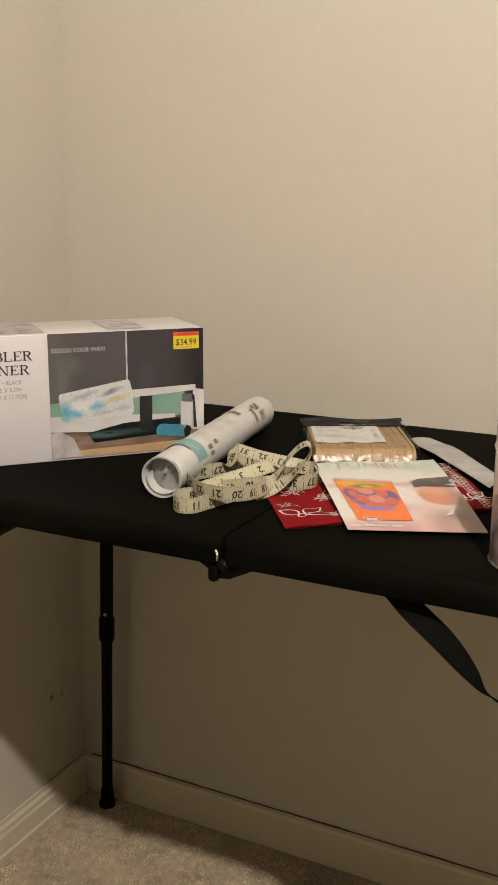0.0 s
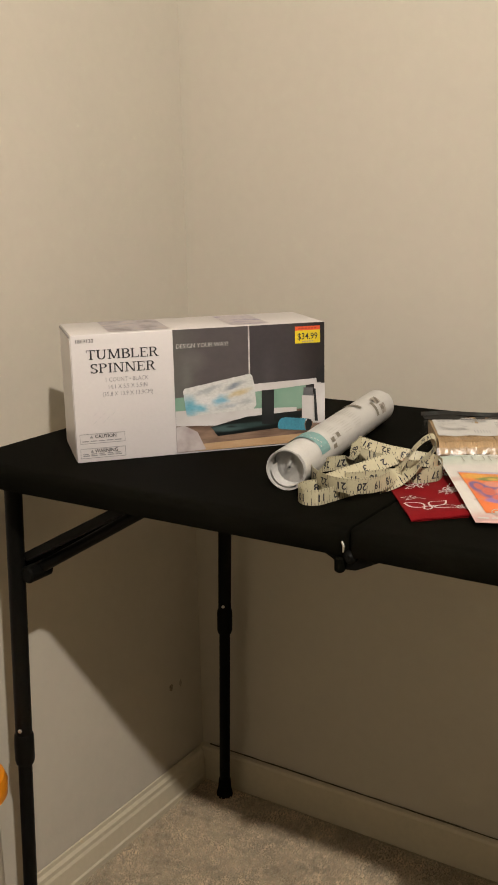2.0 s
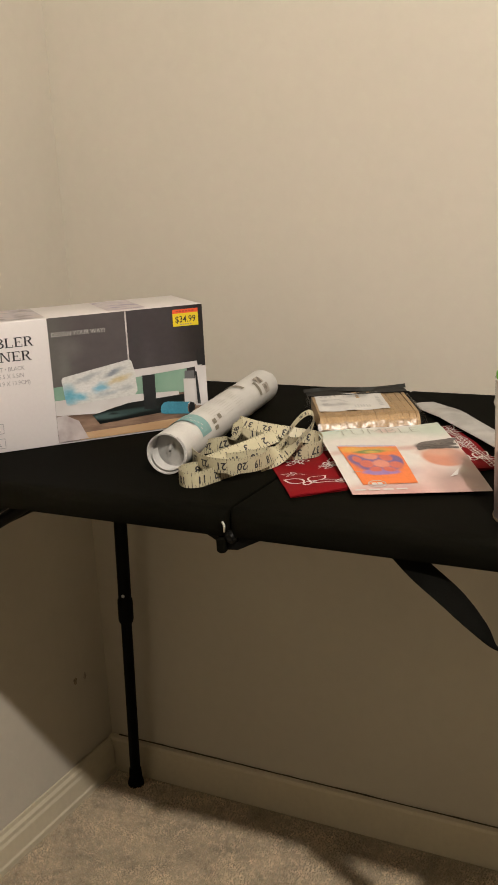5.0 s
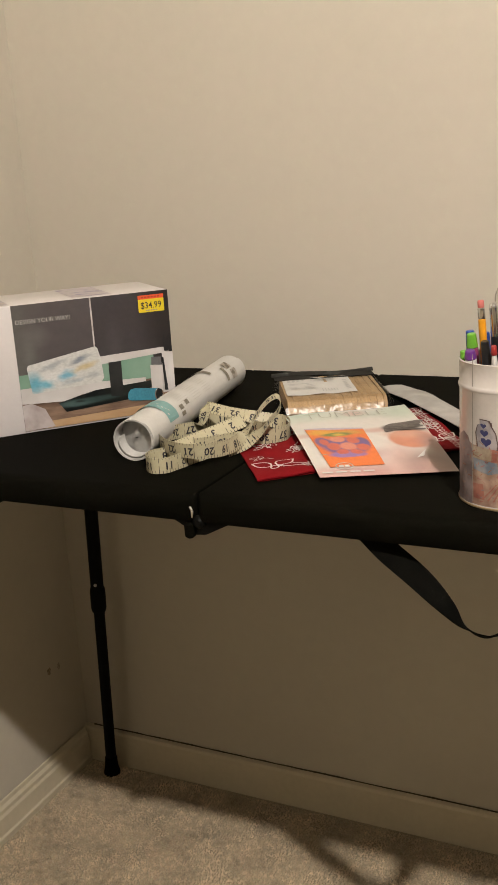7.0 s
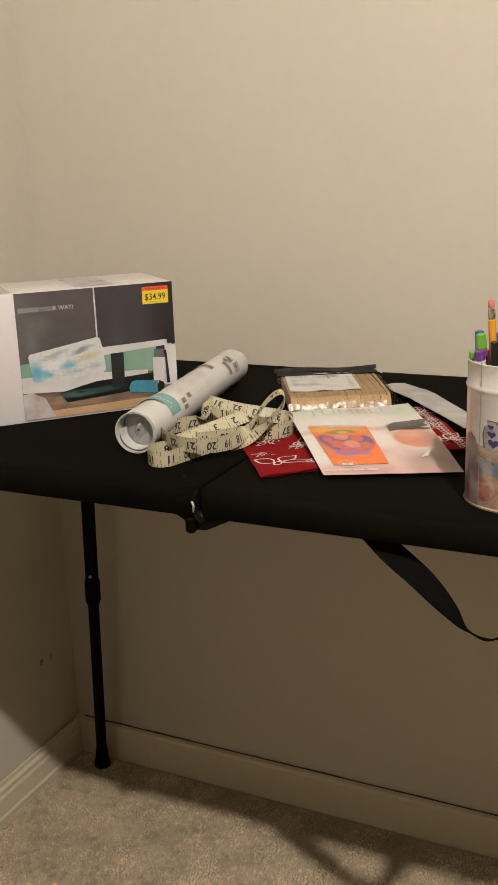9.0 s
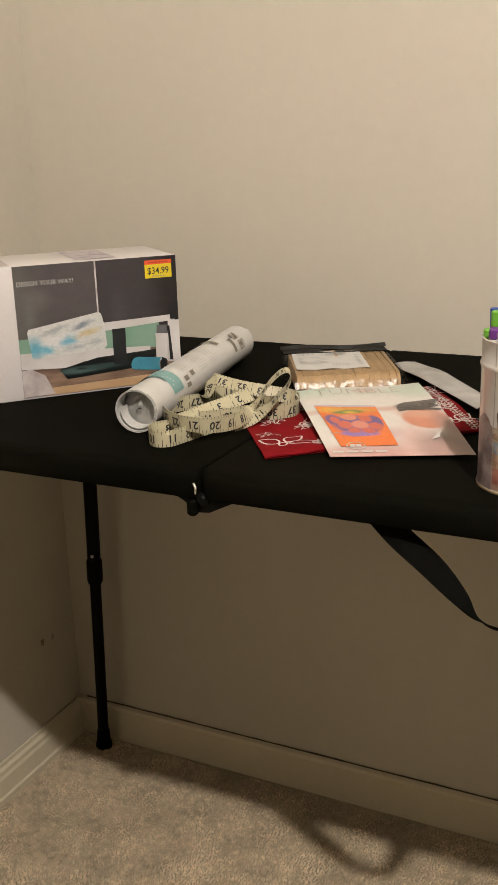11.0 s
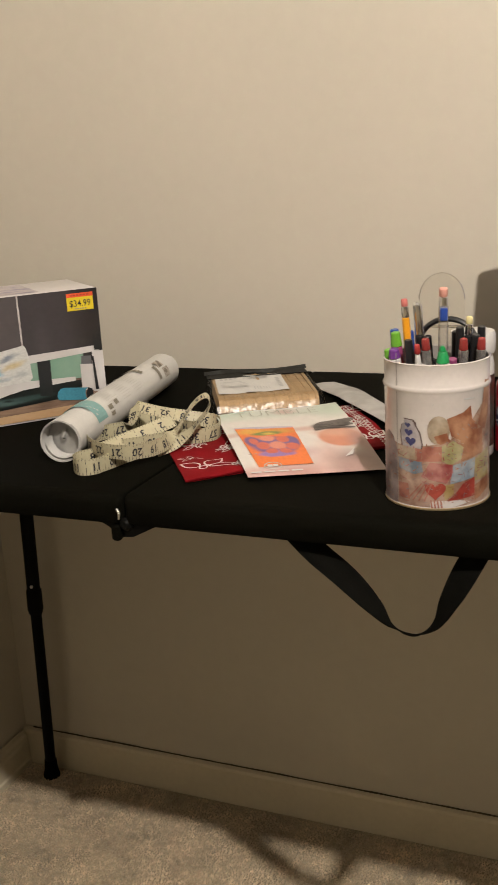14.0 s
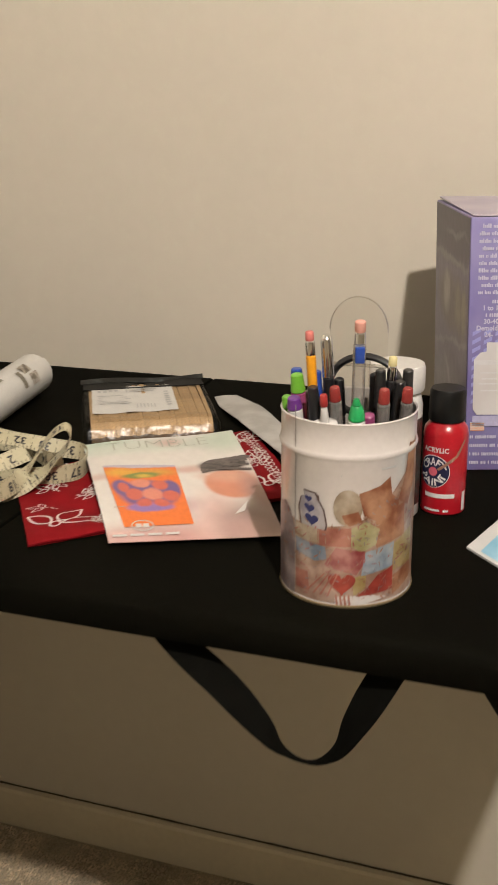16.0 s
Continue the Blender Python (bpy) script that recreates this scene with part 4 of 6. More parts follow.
bm = sheet(lambda u, v: Vector(((u - 0.5) * 0.152, 0.168 + 0.006 * v, 0.0275 + 0.004 * v + 0.0015 * math.sin(7 * u))), 10, 2, 0.0008)
part("seal", bm, cloudy("seal_plastic", [(0.50, (0.008, 0.008, 0.008)), (0.72, (0.06, 0.07, 0.072))], 30), bag, "grey heat-sealed edge")

# ---- brochure ----
brochure = thing("brochure", pose(0, 0, 0), "glossy printed leaflet with an orange snack bag picture", "leaflet")
QA, QB, QC, QD = Vector((0.800, -0.5840, TH + 0.0050)), Vector((0.9365, -0.5255, TH + 0.0050)), Vector((0.811, -0.310, TH + 0.0205)), Vector((0.6815, -0.403, TH + 0.0205))


def on_leaf(lift):
    def place(u, v):
        p = (QA * (1 - u) + QB * u) * (1 - v) + (QD * (1 - u) + QC * u) * v
        bow = 0.004 * math.sin(math.pi * v) * (0.4 + 0.6 * u) + 0.0012 * math.sin(math.pi * 2 * u) * v
        return p + Vector((0, 0, bow + lift))
    return place


LEAF = soft_print("leaflet_print", (0.68, 0.645, 0.615), [(0.10, 0.97, 0.22, 0.10, 0, (0.46, 0.56, 0.48), 0.7), (0.45, 0.90, 0.5, 0.07, 0, (0.60, 0.63, 0.57), 0.8), (0.93, 0.90, 0.16, 0.13, 0, (0.50, 0.57, 0.49), 0.7), (0.55, 0.93, 0.08, 0.04, 0, (0.62, 0.46, 0.42), 0.9),
    (0.60, 0.60, 0.14, 0.035, 0, (0.58, 0.40, 0.36), 0.8), (0.04, 0.60, 0.12, 0.03, 0, (0.60, 0.45, 0.41), 0.8), (0.45, 0.02, 0.5, 0.11, 0, (0.52, 0.30, 0.28), 0.8), (0.12, 0.02, 0.16, 0.07, 0, (0.60, 0.38, 0.36), 0.8), (0.66, 0.16, 0.12, 0.20, -20, (0.60, 0.42, 0.39), 0.9),
    (0.83, 0.43, 0.16, 0.13, -6, (0.58, 0.235, 0.15), 0.14), (0.83, 0.50, 0.15, 0.05, -6, (0.62, 0.33, 0.24), 0.8), (0.83, 0.61, 0.15, 0.055, -4, (0.05, 0.038, 0.034), 0.25), (0.97, 0.30, 0.08, 0.18, 10, (0.33, 0.20, 0.18), 0.8), (0.90, 0.10, 0.20, 0.15, 0, (0.25, 0.17, 0.155), 0.7), (0.78, 0.05, 0.12, 0.10, 0, (0.40, 0.26, 0.24), 0.8),
    (0.50, 0.26, 0.10, 0.06, 0, (0.55, 0.40, 0.40), 0.9)], 0.3, 0.05, 5, 0.04)
spread(part("page", sheet(on_leaf(0), 16, 16, 0.0005), LEAF, brochure), [(i / 16, j / 16) for k in (0, 1) for j in range(17) for i in range(17)])


def grid_print(name, quad, mat, parent, lift, n=6, label=""):
    """Print over a bent page: a quad in page places, cut fine enough to follow it."""
    a, b, c, d = (np.array(q, float) for q in quad)
    pl = on_leaf(lift)
    bm = bmesh.new()
    g = [[bm.verts.new(pl(*((a * (1 - i / n) + b * i / n) * (1 - j / n) + (d * (1 - i / n) + c * i / n) * j / n))) for i in range(n + 1)] for j in range(n + 1)]
    for j in range(n):
        for i in range(n):
            bm.faces.new((g[j][i], g[j][i + 1], g[j + 1][i + 1], g[j + 1][i]))
    return spread(part(name, bm, mat, parent, label), [(i / n, j / n) for j in range(n + 1) for i in range(n + 1)])


CORAL, PLUM, WARM = (0.56, 0.12, 0.08), (0.14, 0.09, 0.26), (0.64, 0.24, 0.17)
BAG_PRINT = soft_print("snack_bag_print", (0.74, 0.17, 0.03), [(0.5, 1.0, 0.6, 0.06, 0, (0.46, 0.42, 0.52), 0.22), (0.25, 0.86, 0.26, 0.07, 0, (0.70, 0.36, 0.05), 0.7), (0.72, 0.86, 0.24, 0.06, 0, (0.62, 0.30, 0.05), 0.8), (0.48, 0.80, 0.26, 0.05, 4, (0.16, 0.22, 0.05), 0.3), (0.52, 0.79, 0.10, 0.03, 0, (0.60, 0.42, 0.06), 0.7),
    (0.16, 0.60, 0.13, 0.13, 0, PLUM, 0.22), (0.50, 0.48, 0.40, 0.22, 0, PLUM, 0.2), (0.83, 0.55, 0.13, 0.15, 0, PLUM, 0.22), (0.46, 0.27, 0.33, 0.07, 0, (0.26, 0.16, 0.42), 0.22),
    (0.18, 0.60, 0.08, 0.08, 0, CORAL, 0.22), (0.44, 0.66, 0.14, 0.07, 0, WARM, 0.22), (0.70, 0.62, 0.11, 0.08, 0, CORAL, 0.22), (0.30, 0.48, 0.12, 0.09, 0, CORAL, 0.22), (0.55, 0.47, 0.15, 0.10, 0, WARM, 0.22), (0.80, 0.44, 0.12, 0.08, 0, CORAL, 0.22), (0.40, 0.34, 0.11, 0.06, 0, CORAL, 0.3), (0.64, 0.33, 0.11, 0.06, 0, CORAL, 0.3)], 0.3, 0.05, 6, 0.06)
SWIRL = cloudy("swirl_print", [(0.44, (0.06, 0.05, 0.05)), (0.5, (0.17, 0.14, 0.13)), (0.56, (0.10, 0.08, 0.08))], 45, 0.3, stretch=(1, 2.5, 1))
bm = bmesh.new()
for k in range(6):
    u, v = 0.69 + 0.052 * k, 0.565 + 0.004 * k
    stroke(bm, [(u, v), (u + 0.015, v + 0.05), (u + 0.06, v + 0.085), (u + 0.11, v + 0.092 - 0.004 * k)] if k < 5 else [(u, v), (u + 0.01, v + 0.05), (u + 0.04, v + 0.08)], on_leaf(0.0009), 0.034, n=14)
for k in range(3):
    stroke(bm, [(0.68 + 0.02 * k, 0.555 + 0.035 * k), (0.80, 0.570 + 0.035 * k), (0.985, 0.535 + 0.05 * k)], on_leaf(0.0008), 0.022, n=12)
part("swirl", bm, SWIRL, brochure, "dark swirled picture", smooth=False)
grid_print("snack_bag_print", ((0.11, 0.11), (0.51, 0.11), (0.525, 0.645), (0.08, 0.71)), BAG_PRINT, brochure, 0.0008, 10, "bright orange bag picture")
TITLE_GREEN = flat("dull_green_ink", (0.36, 0.37, 0.31))
leafw = on_leaf(0.001)
bm = bmesh.new()
letters(bm, "TUMBLE", 0.150, lambda a, b: leafw(0.47 + a * 1.25, 0.862 + b * 0.95 - a * 0.03), bold=-0.0042)
part("title", bm, TITLE_GREEN, brochure, "thin green title lettering", smooth=False)
bm = bmesh.new()
stroke(bm, oval(0.215, 0.115, 0.062, 0.040, 14), leafw, 0.007, True)
patch(bm, [(0.765, 0.165), (0.83, 0.185), (0.875, 0.265)], leafw)
for k in range(4):
    patch(bm, rect(0.03 + 0.10 * k, 0.035, 0.11 + 0.10 * k, 0.052), leafw)
for k in range(2):
    patch(bm, rect(0.175 + 0.042 * k, 0.10, 0.21 + 0.042 * k, 0.13), leafw)
tagged(part("white_print", bm, WHITE_INK, brochure, smooth=False), kind="stuff")
bm = bmesh.new()
patch(bm, rect(0.08, 0.28, 0.145, 0.287), leafw)
tagged(part("fine_print", bm, flat("brown_grey_ink", (0.42, 0.33, 0.31)), brochure, smooth=False), kind="stuff")

# ---- silvery plastic pouch ----
POUCH = cloudy("frosted_pouch", [(0.4, (0.42, 0.41, 0.40)), (0.6, (0.56, 0.55, 0.54))], 25, 0.28)
pouch = thing("plastic_pouch", pose(0, 0, 0), "frosted grey plastic pouch lying half on the bandana", "pouch")
PA0, PA1 = ((0.716, -0.136), (0.742, -0.192), (0.795, -0.262), (0.845, -0.318), (0.893, -0.372)), ((0.748, -0.116), (0.788, -0.152), (0.828, -0.212), (0.872, -0.272), (0.915, -0.330))


def on_pouch(lift):
    sa, sb = spline(PA0, 40), spline(PA1, 40)
    sa = sa + (sb - sa) * 0.22
    def place(u, v):
        k = v * 40
        i = min(int(k), 39)
        a = sa[i] + (sa[i + 1] - sa[i]) * (k - i)
        b = sb[i] + (sb[i + 1] - sb[i]) * (k - i)
        p = a * (1 - u) + b * u
        rest = 0.0015 + 0.0065 * min(1, max(0, (v - 0.2) / 0.25))
        return Vector((p[0], p[1], TH + rest + 0.004 * math.sin(math.pi * u) * (0.3 + 0.7 * v) + 0.002 * (1 - u) * math.sin(math.pi * v) + lift))
    return place


part("body", sheet(on_pouch(0), 8, 20, 0.0009), POUCH, pouch)
bm = bmesh.new()
stroke(bm, [(0.95, k / 12) for k in range(13)], on_pouch(0.0006), 0.05)
part("seam", bm, flat("pouch_edge", (0.62, 0.61, 0.60), 0.2), pouch, "glossy sealed edge", smooth=False)

# ---- tape measure ----
TAPE = material("cream_tape", (0.46, 0.42, 0.285), 0.4, vary=0.06, scale=80, bump=0.05)
tape = thing("tape_measure", pose(0, 0, 0), "loosely coiled cream sewing tape measure with black numbers", "tape measure")
Z1 = (0, 0, 1)
RIB = [
    ([(0.586, -0.438, 0.9080, -0.3, 0.75, 0.55), (0.609, -0.433, 0.9020, -0.3, 0.75, 0.55), (0.631, -0.421, 0.8950, -0.3, 0.7, 0.6), (0.655, -0.414, 0.8890, -0.1, 0.4, 0.9), (0.680, -0.406, 0.8845, 0, 0.1, 1),
      (0.698, -0.425, 0.8845, 0, 0, 1), (0.705, -0.455, 0.8845, 0, 0, 1), (0.692, -0.474, 0.8845, 0, -0.1, 1), (0.671, -0.484, 0.8845, 0, -0.1, 1), (0.649, -0.491, 0.8820, 0, 0, 1), (0.629, -0.505, 0.8800, 0, 0, 1), (0.611, -0.521, 0.8800, 0, 0, 1)], 30.45, 1),
    ([(0.588, -0.442, 0.9100, 0.8, -0.2, 0.4), (0.592, -0.452, 0.9030, 0.85, -0.2, 0.25), (0.591, -0.458, 0.8940, 0.75, -0.1, 0.5), (0.584, -0.462, 0.8860, 0.3, 0, 0.9), (0.572, -0.475, 0.8850, 0, 0.1, 1), (0.568, -0.504, 0.8880, 0, 0, 1), (0.576, -0.540, 0.8910, 0, 0, 1), (0.600, -0.566, 0.8920, 0, -0.1, 1),
      (0.625, -0.578, 0.8920, 0, -0.15, 1), (0.649, -0.575, 0.8910, 0, -0.15, 1), (0.663, -0.554, 0.8885, 0, -0.1, 1), (0.667, -0.524, 0.8865, -0.15, 0.3, 0.9),
      (0.668, -0.497, 0.8900, -0.3, 0.65, 0.6), (0.675, -0.492, 0.9008, -0.43, 0.9, 0.12), (0.682, -0.488, 0.9136, -0.43, 0.9, 0.12), (0.690, -0.484, 0.9249, -0.43, 0.9, 0.12), (0.699, -0.480, 0.9334, -0.43, 0.9, 0.12), (0.706, -0.476, 0.9351, -0.43, 0.9, 0.12),
      (0.709, -0.475, 0.9282, -0.43, 0.9, 0.12), (0.706, -0.477, 0.9174, -0.43, 0.9, 0.12), (0.696, -0.481, 0.9054, -0.43, 0.9, 0.12), (0.685, -0.487, 0.8921, -0.4, 0.85, 0.3), (0.671, -0.500, 0.8830, -0.3, 0.6, 0.7), (0.660, -0.525, 0.8800, 0, 0.2, 1)], 28.7, -1),
    ([(0.652, -0.462, 0.8994, -0.3, 0.62, 0.7), (0.635, -0.484, 0.8934, -0.3, 0.62, 0.7), (0.618, -0.505, 0.8880, -0.3, 0.62, 0.7), (0.605, -0.530, 0.8837, -0.3, 0.62, 0.7), (0.598, -0.552, 0.8824, -0.25, 0.45, 0.85)], 1.3, 1),
    ([(0.630, -0.548, 0.8795, 0, 0, 1), (0.601, -0.558, 0.8795, 0, 0, 1), (0.586, -0.575, 0.8795, 0, 0, 1), (0.588, -0.593, 0.8795, 0, 0, 1), (0.603, -0.606, 0.8795, 0, 0, 1), (0.618, -0.601, 0.8795, 0, 0, 1), (0.625, -0.583, 0.8795, 0, 0, 1), (0.633, -0.554, 0.8795, 0, 0, 1), (0.644, -0.518, 0.8795, 0, 0, 1)], 6.5, 1),
    ([(0.572, -0.430, 0.8800, 0, 0.1, 1), (0.572, -0.405, 0.8800, 0, 0.2, 1), (0.586, -0.388, 0.8800, 0, 0.2, 1), (0.615, -0.400, 0.8800, 0, 0.1, 1), (0.653, -0.428, 0.8805, 0, 0, 1), (0.675, -0.435, 0.8830, 0, 0, 1)], 9.2, 1),
]
TW = 0.0184
for rows, first, climb in RIB:
    bm = bmesh.new()
    cen, wid, nor, step = ribbon(bm, rows, TW, 120, 0.0005)
    part("ribbon", bm, TAPE, tape)
    total = step[-1]

    def on_tape(u, v, side):
        k = np.interp(u, step, np.arange(len(step)))
        i = min(int(k), len(step) - 2)
        f = k - i
        c = cen[i] * (1 - f) + cen[i + 1] * f
        w = wid[i] * (1 - f) + wid[i + 1] * f
        m = nor[i] * (1 - f) + nor[i + 1] * f
        return Vector(c + w * v + m * side * 0.00055)

    ticks = bmesh.new()
    for side in (-1, 1):
        k = 0
        while k * 0.0042 < total - 0.002:
            u = 0.001 + k * 0.0042
            long = TW * (0.5 if k % 6 == 0 else 0.28 if k % 3 == 0 else 0.18)
            patch(ticks, rect(u, -TW / 2, u + 0.0007, -TW / 2 + long), lambda a, b: on_tape(a, b, side))
            patch(ticks, rect(u, TW / 2 - long * 0.6, u + 0.0005, TW / 2), lambda a, b: on_tape(a, b, side))
            k += 1
        for n in range(1, 60):
            u = (n - first) * climb * 0.0254
            if 0.008 < u < total - 0.008:
                letters(ticks, str(n), 0.0128, lambda a, b: on_tape(u - (a if side > 0 else -a), 0.0036 - b, side), bold=0.0003)
    tagged(part("scale_print", ticks, INK, tape, "black printed numbers and inch marks", smooth=False), kind="stuff")
# the metal end
bm = bmesh.new()
prism(bm, [(0, -0.007), (0.012, -0.0075), (0.012, 0.0075), (0, 0.007)], 0, 0.0008)
tip = part("end_clip", bm, BLACK_METAL, tape, "small dark metal end clip")
tip.matrix_local = pose(0.5635, -0.5385, 0.8985, 35, 5, 10)

# ---- decorated tin of pens ----
TC, TR, TT = Vector((1.0015, -0.5785, TH)), 0.0512, 0.1415
ENAMEL = material("white_enamel", (0.57, 0.535, 0.52), 0.25, vary=0.04, scale=18, fine=200, bump=0.03, bump_scale=25, coat=0.3)
GOLD = material("bare_tin_edge", (0.62, 0.48, 0.28), 0.35, metal=0.8, vary=0.2)
tin = thing("tin_canister", Matrix.Translation(TC), "white round tin with patchwork quilt print holding pens", "tin")
body = [(0, 0.0015), (TR - 0.004, 0.0015), (TR - 0.002, 0.0), (TR - 0.0009, 0.001), (TR - 0.0006, 0.003), (TR - 0.0012, 0.0045), (TR - 0.0012, 0.113),
        (TR - 0.0004, 0.1145), (TR + 0.0002, 0.1165), (TR - 0.0004, 0.1185), (TR - 0.0012, 0.120), (TR - 0.0012, TT - 0.002), (TR - 0.0006, TT - 0.0008), (TR - 0.0014, TT), (TR - 0.0024, TT - 0.001),
        (TR - 0.0024, 0.003), (0, 0.003)]
part("body", lathe(bmesh.new(), body, 72), ENAMEL, tin)
part("base_rim", lathe(bmesh.new(), [(TR - 0.002, 0.0), (TR - 0.0002, 0.0006), (TR + 0.0001, 0.0020), (TR - 0.0003, 0.0030)], 72), GOLD, tin, "worn golden bottom rim")
FACE0 = math.atan2(-0.87, 0.168)


def on_tin(lift):
    def place(s, v):
        a = FACE0 + math.asin(max(-0.999, min(0.999, s)))
        return Vector(((TR - 0.0012 + lift) * math.cos(a), (TR - 0.0012 + lift) * math.sin(a), v * TT))
    return place


def tin_print(name, shapes, mat, lift, label=""):
    """Shapes on the round wall, cut into slices so that they follow it."""
    bm = bmesh.new()
    pl = on_tin(lift)
    for s in shapes:
        flatb = bmesh.new()
        flatb.faces.new([flatb.verts.new((u, v, 0)) for u, v in s])
        u0, u1 = min(p[0] for p in s), max(p[0] for p in s)
        k = math.ceil(u0 / 0.06)
        while k * 0.06 < u1:
            bmesh.ops.bisect_plane(flatb, geom=flatb.verts[:] + flatb.edges[:] + flatb.faces[:], plane_co=(k * 0.06, 0, 0), plane_no=(1, 0, 0))
            k += 1
        m = {v: bm.verts.new(pl(v.co.x, v.co.y)) for v in flatb.verts}
        for f in flatb.faces:
            bm.faces.new([m[v] for v in f.verts])
        flatb.free()
    return part(name, bm, mat, tin, label)


def px(x, y):
    """Places on the tin: x from -1 to 1 across its face, y up its wall."""
    return ((x - 325) / 232, (1072 - y + 36 * (1 - math.sqrt(max(0, 1 - ((x - 325) / 232) ** 2)))) / 634)


def poly(*pts):
    return [px(x, y) for x, y in pts]


def heart(x, y, r):
    return [px(x + r * 1.05 * math.sin(t) ** 3, y - r * (0.8125 * math.cos(t) - 0.3125 * math.cos(2 * t) - 0.125 * math.cos(3 * t) - 0.0625 * math.cos(4 * t))) for t in [k * 2 * math.pi / 22 for k in range(22)]]


Q = {n: cloudy("quilt_" + n, [(0.38, tuple(x * 0.50 for x in a)), (0.62, tuple(x * 0.68 for x in b))], 60, 0.3) for n, a, b in (
    ("salmon", (0.48, 0.15, 0.11), (0.62, 0.28, 0.21)), ("lime", (0.50, 0.46, 0.20), (0.62, 0.58, 0.36)), ("rust", (0.40, 0.13, 0.06), (0.60, 0.32, 0.19)), ("blue", (0.22, 0.30, 0.42), (0.42, 0.44, 0.48)),
    ("floral", (0.42, 0.06, 0.07), (0.62, 0.30, 0.27)), ("sky", (0.36, 0.46, 0.58), (0.55, 0.60, 0.64)), ("gold", (0.55, 0.40, 0.14), (0.64, 0.52, 0.28)), ("blush", (0.48, 0.28, 0.20), (0.64, 0.46, 0.37)),
    ("red", (0.42, 0.04, 0.03), (0.55, 0.10, 0.07)), ("beige", (0.52, 0.40, 0.28), (0.66, 0.56, 0.44)), ("mauve", (0.30, 0.24, 0.26), (0.46, 0.38, 0.38)))}
tin_print("quilt_ground", [poly((100, 790), (160, 800), (240, 790), (350, 775), (430, 740), (480, 690), (520, 640), (552, 540), (556, 700), (556, 800), (556, 1095), (500, 1078), (330, 1068), (160, 1076), (96, 1092))], Q["blush"], 0.0003)
tin_print("quilt_side", [poly((97, 800), (120, 760), (140, 775), (158, 830), (158, 1074), (97, 1092))], Q["mauve"], 0.0005)
for shape in [poly((162, 805), (240, 798), (245, 850), (162, 856))]:
    tin_print("quilt_patch", [shape], Q["beige"], 0.0005)
for shape in [poly((236, 795), (350, 785), (352, 850), (240, 856)), poly((162, 970), (205, 962), (212, 1032), (165, 1035))]:
    tin_print("quilt_patch", [shape], Q["salmon"], 0.0005)
for shape in [poly((350, 785), (400, 765), (442, 800), (432, 850), (385, 872), (350, 848))]:
    tin_print("quilt_patch", [shape], Q["lime"], 0.0006)
for shape in [poly((428, 760), (520, 740), (522, 855), (432, 862)), poly((485, 985), (546, 975), (546, 1035), (490, 1055))]:
    tin_print("quilt_patch", [shape], Q["rust"], 0.0005)
for shape in [poly((162, 856), (265, 858), (270, 900), (230, 915), (165, 905))]:
    tin_print("quilt_patch", [shape], Q["blue"], 0.0006)
for shape in [poly((262, 920), (300, 855), (395, 868), (398, 905), (370, 950), (270, 925))]:
    tin_print("quilt_patch", [shape], Q["floral"], 0.0007)
for shape in [poly((398, 872), (490, 860), (486, 945), (385, 955))]:
    tin_print("quilt_patch", [shape], Q["sky"], 0.0007)
for shape in [poly((490, 868), (545, 850), (545, 975), (488, 965)), poly((356, 960), (402, 950), (400, 1000), (362, 1025))]:
    tin_print("quilt_patch", [shape], Q["gold"], 0.0006)
for shape in [poly((402, 1005), (440, 960), (488, 946), (488, 1028), (370, 1028)), heart(322, 980, 44)]:
    tin_print("quilt_patch", [shape], Q["red"], 0.0008)
strip = []
for k in range(4):
    strip.append(poly((300 + 14 * k, 1022), (306 + 14 * k, 1022), (312 + 14 * k, 1058), (304 + 14 * k, 1058)))
    strip.append(poly((200 + 24 * k, 1030), (262 + 14 * k, 950), (266 + 14 * k, 952), (206 + 24 * k, 1032)))
tin_print("quilt_stripes", strip, Q["salmon"], 0.0009)
tin_print("quilt_strip", [poly((300, 1030), (350, 1025), (440, 1032), (470, 1050), (340, 1066), (300, 1062))], ENAMEL, 0.0005)
tin_print("round_shape", [poly(*[(337 + 48 * math.cos(a), 716 + 62 * math.sin(a)) for a in [k * math.pi / 10 for k in range(20)]])], Q["beige"], 0.0006)
tin_print("brown_shape", [poly((372, 668), (400, 660), (440, 650), (470, 628), (478, 690), (500, 720), (500, 765), (440, 775), (390, 745)), poly((318, 742), (372, 728), (385, 765), (345, 778), (330, 770))], Q["rust"], 0.0007)
tin_print("tail_shape", [poly((500, 720), (520, 640), (530, 545), (549, 560), (545, 700), (530, 760))], Q["rust"], 0.0006)
tin_print("jug_shape", [poly((180, 800), (172, 740), (180, 705), (190, 698), (190, 680), (230, 680), (236, 698), (256, 730), (266, 780), (262, 800))], cloudy("jug_print", [(0.4, (0.22, 0.20, 0.22)), (0.6, (0.40, 0.37, 0.38))], 60), 0.0006)
NAVY_PRINT = flat("navy_print", (0.02, 0.025, 0.10))
for h3 in (heart(206, 704, 12), heart(210, 735, 17), heart(218, 772, 22)):
    tin_print("heart", [h3], NAVY_PRINT, 0.0008)
qrng = random.Random(21)
motif = {n: [] for n in ("floral", "rust", "mauve", "blush", "salmon")}
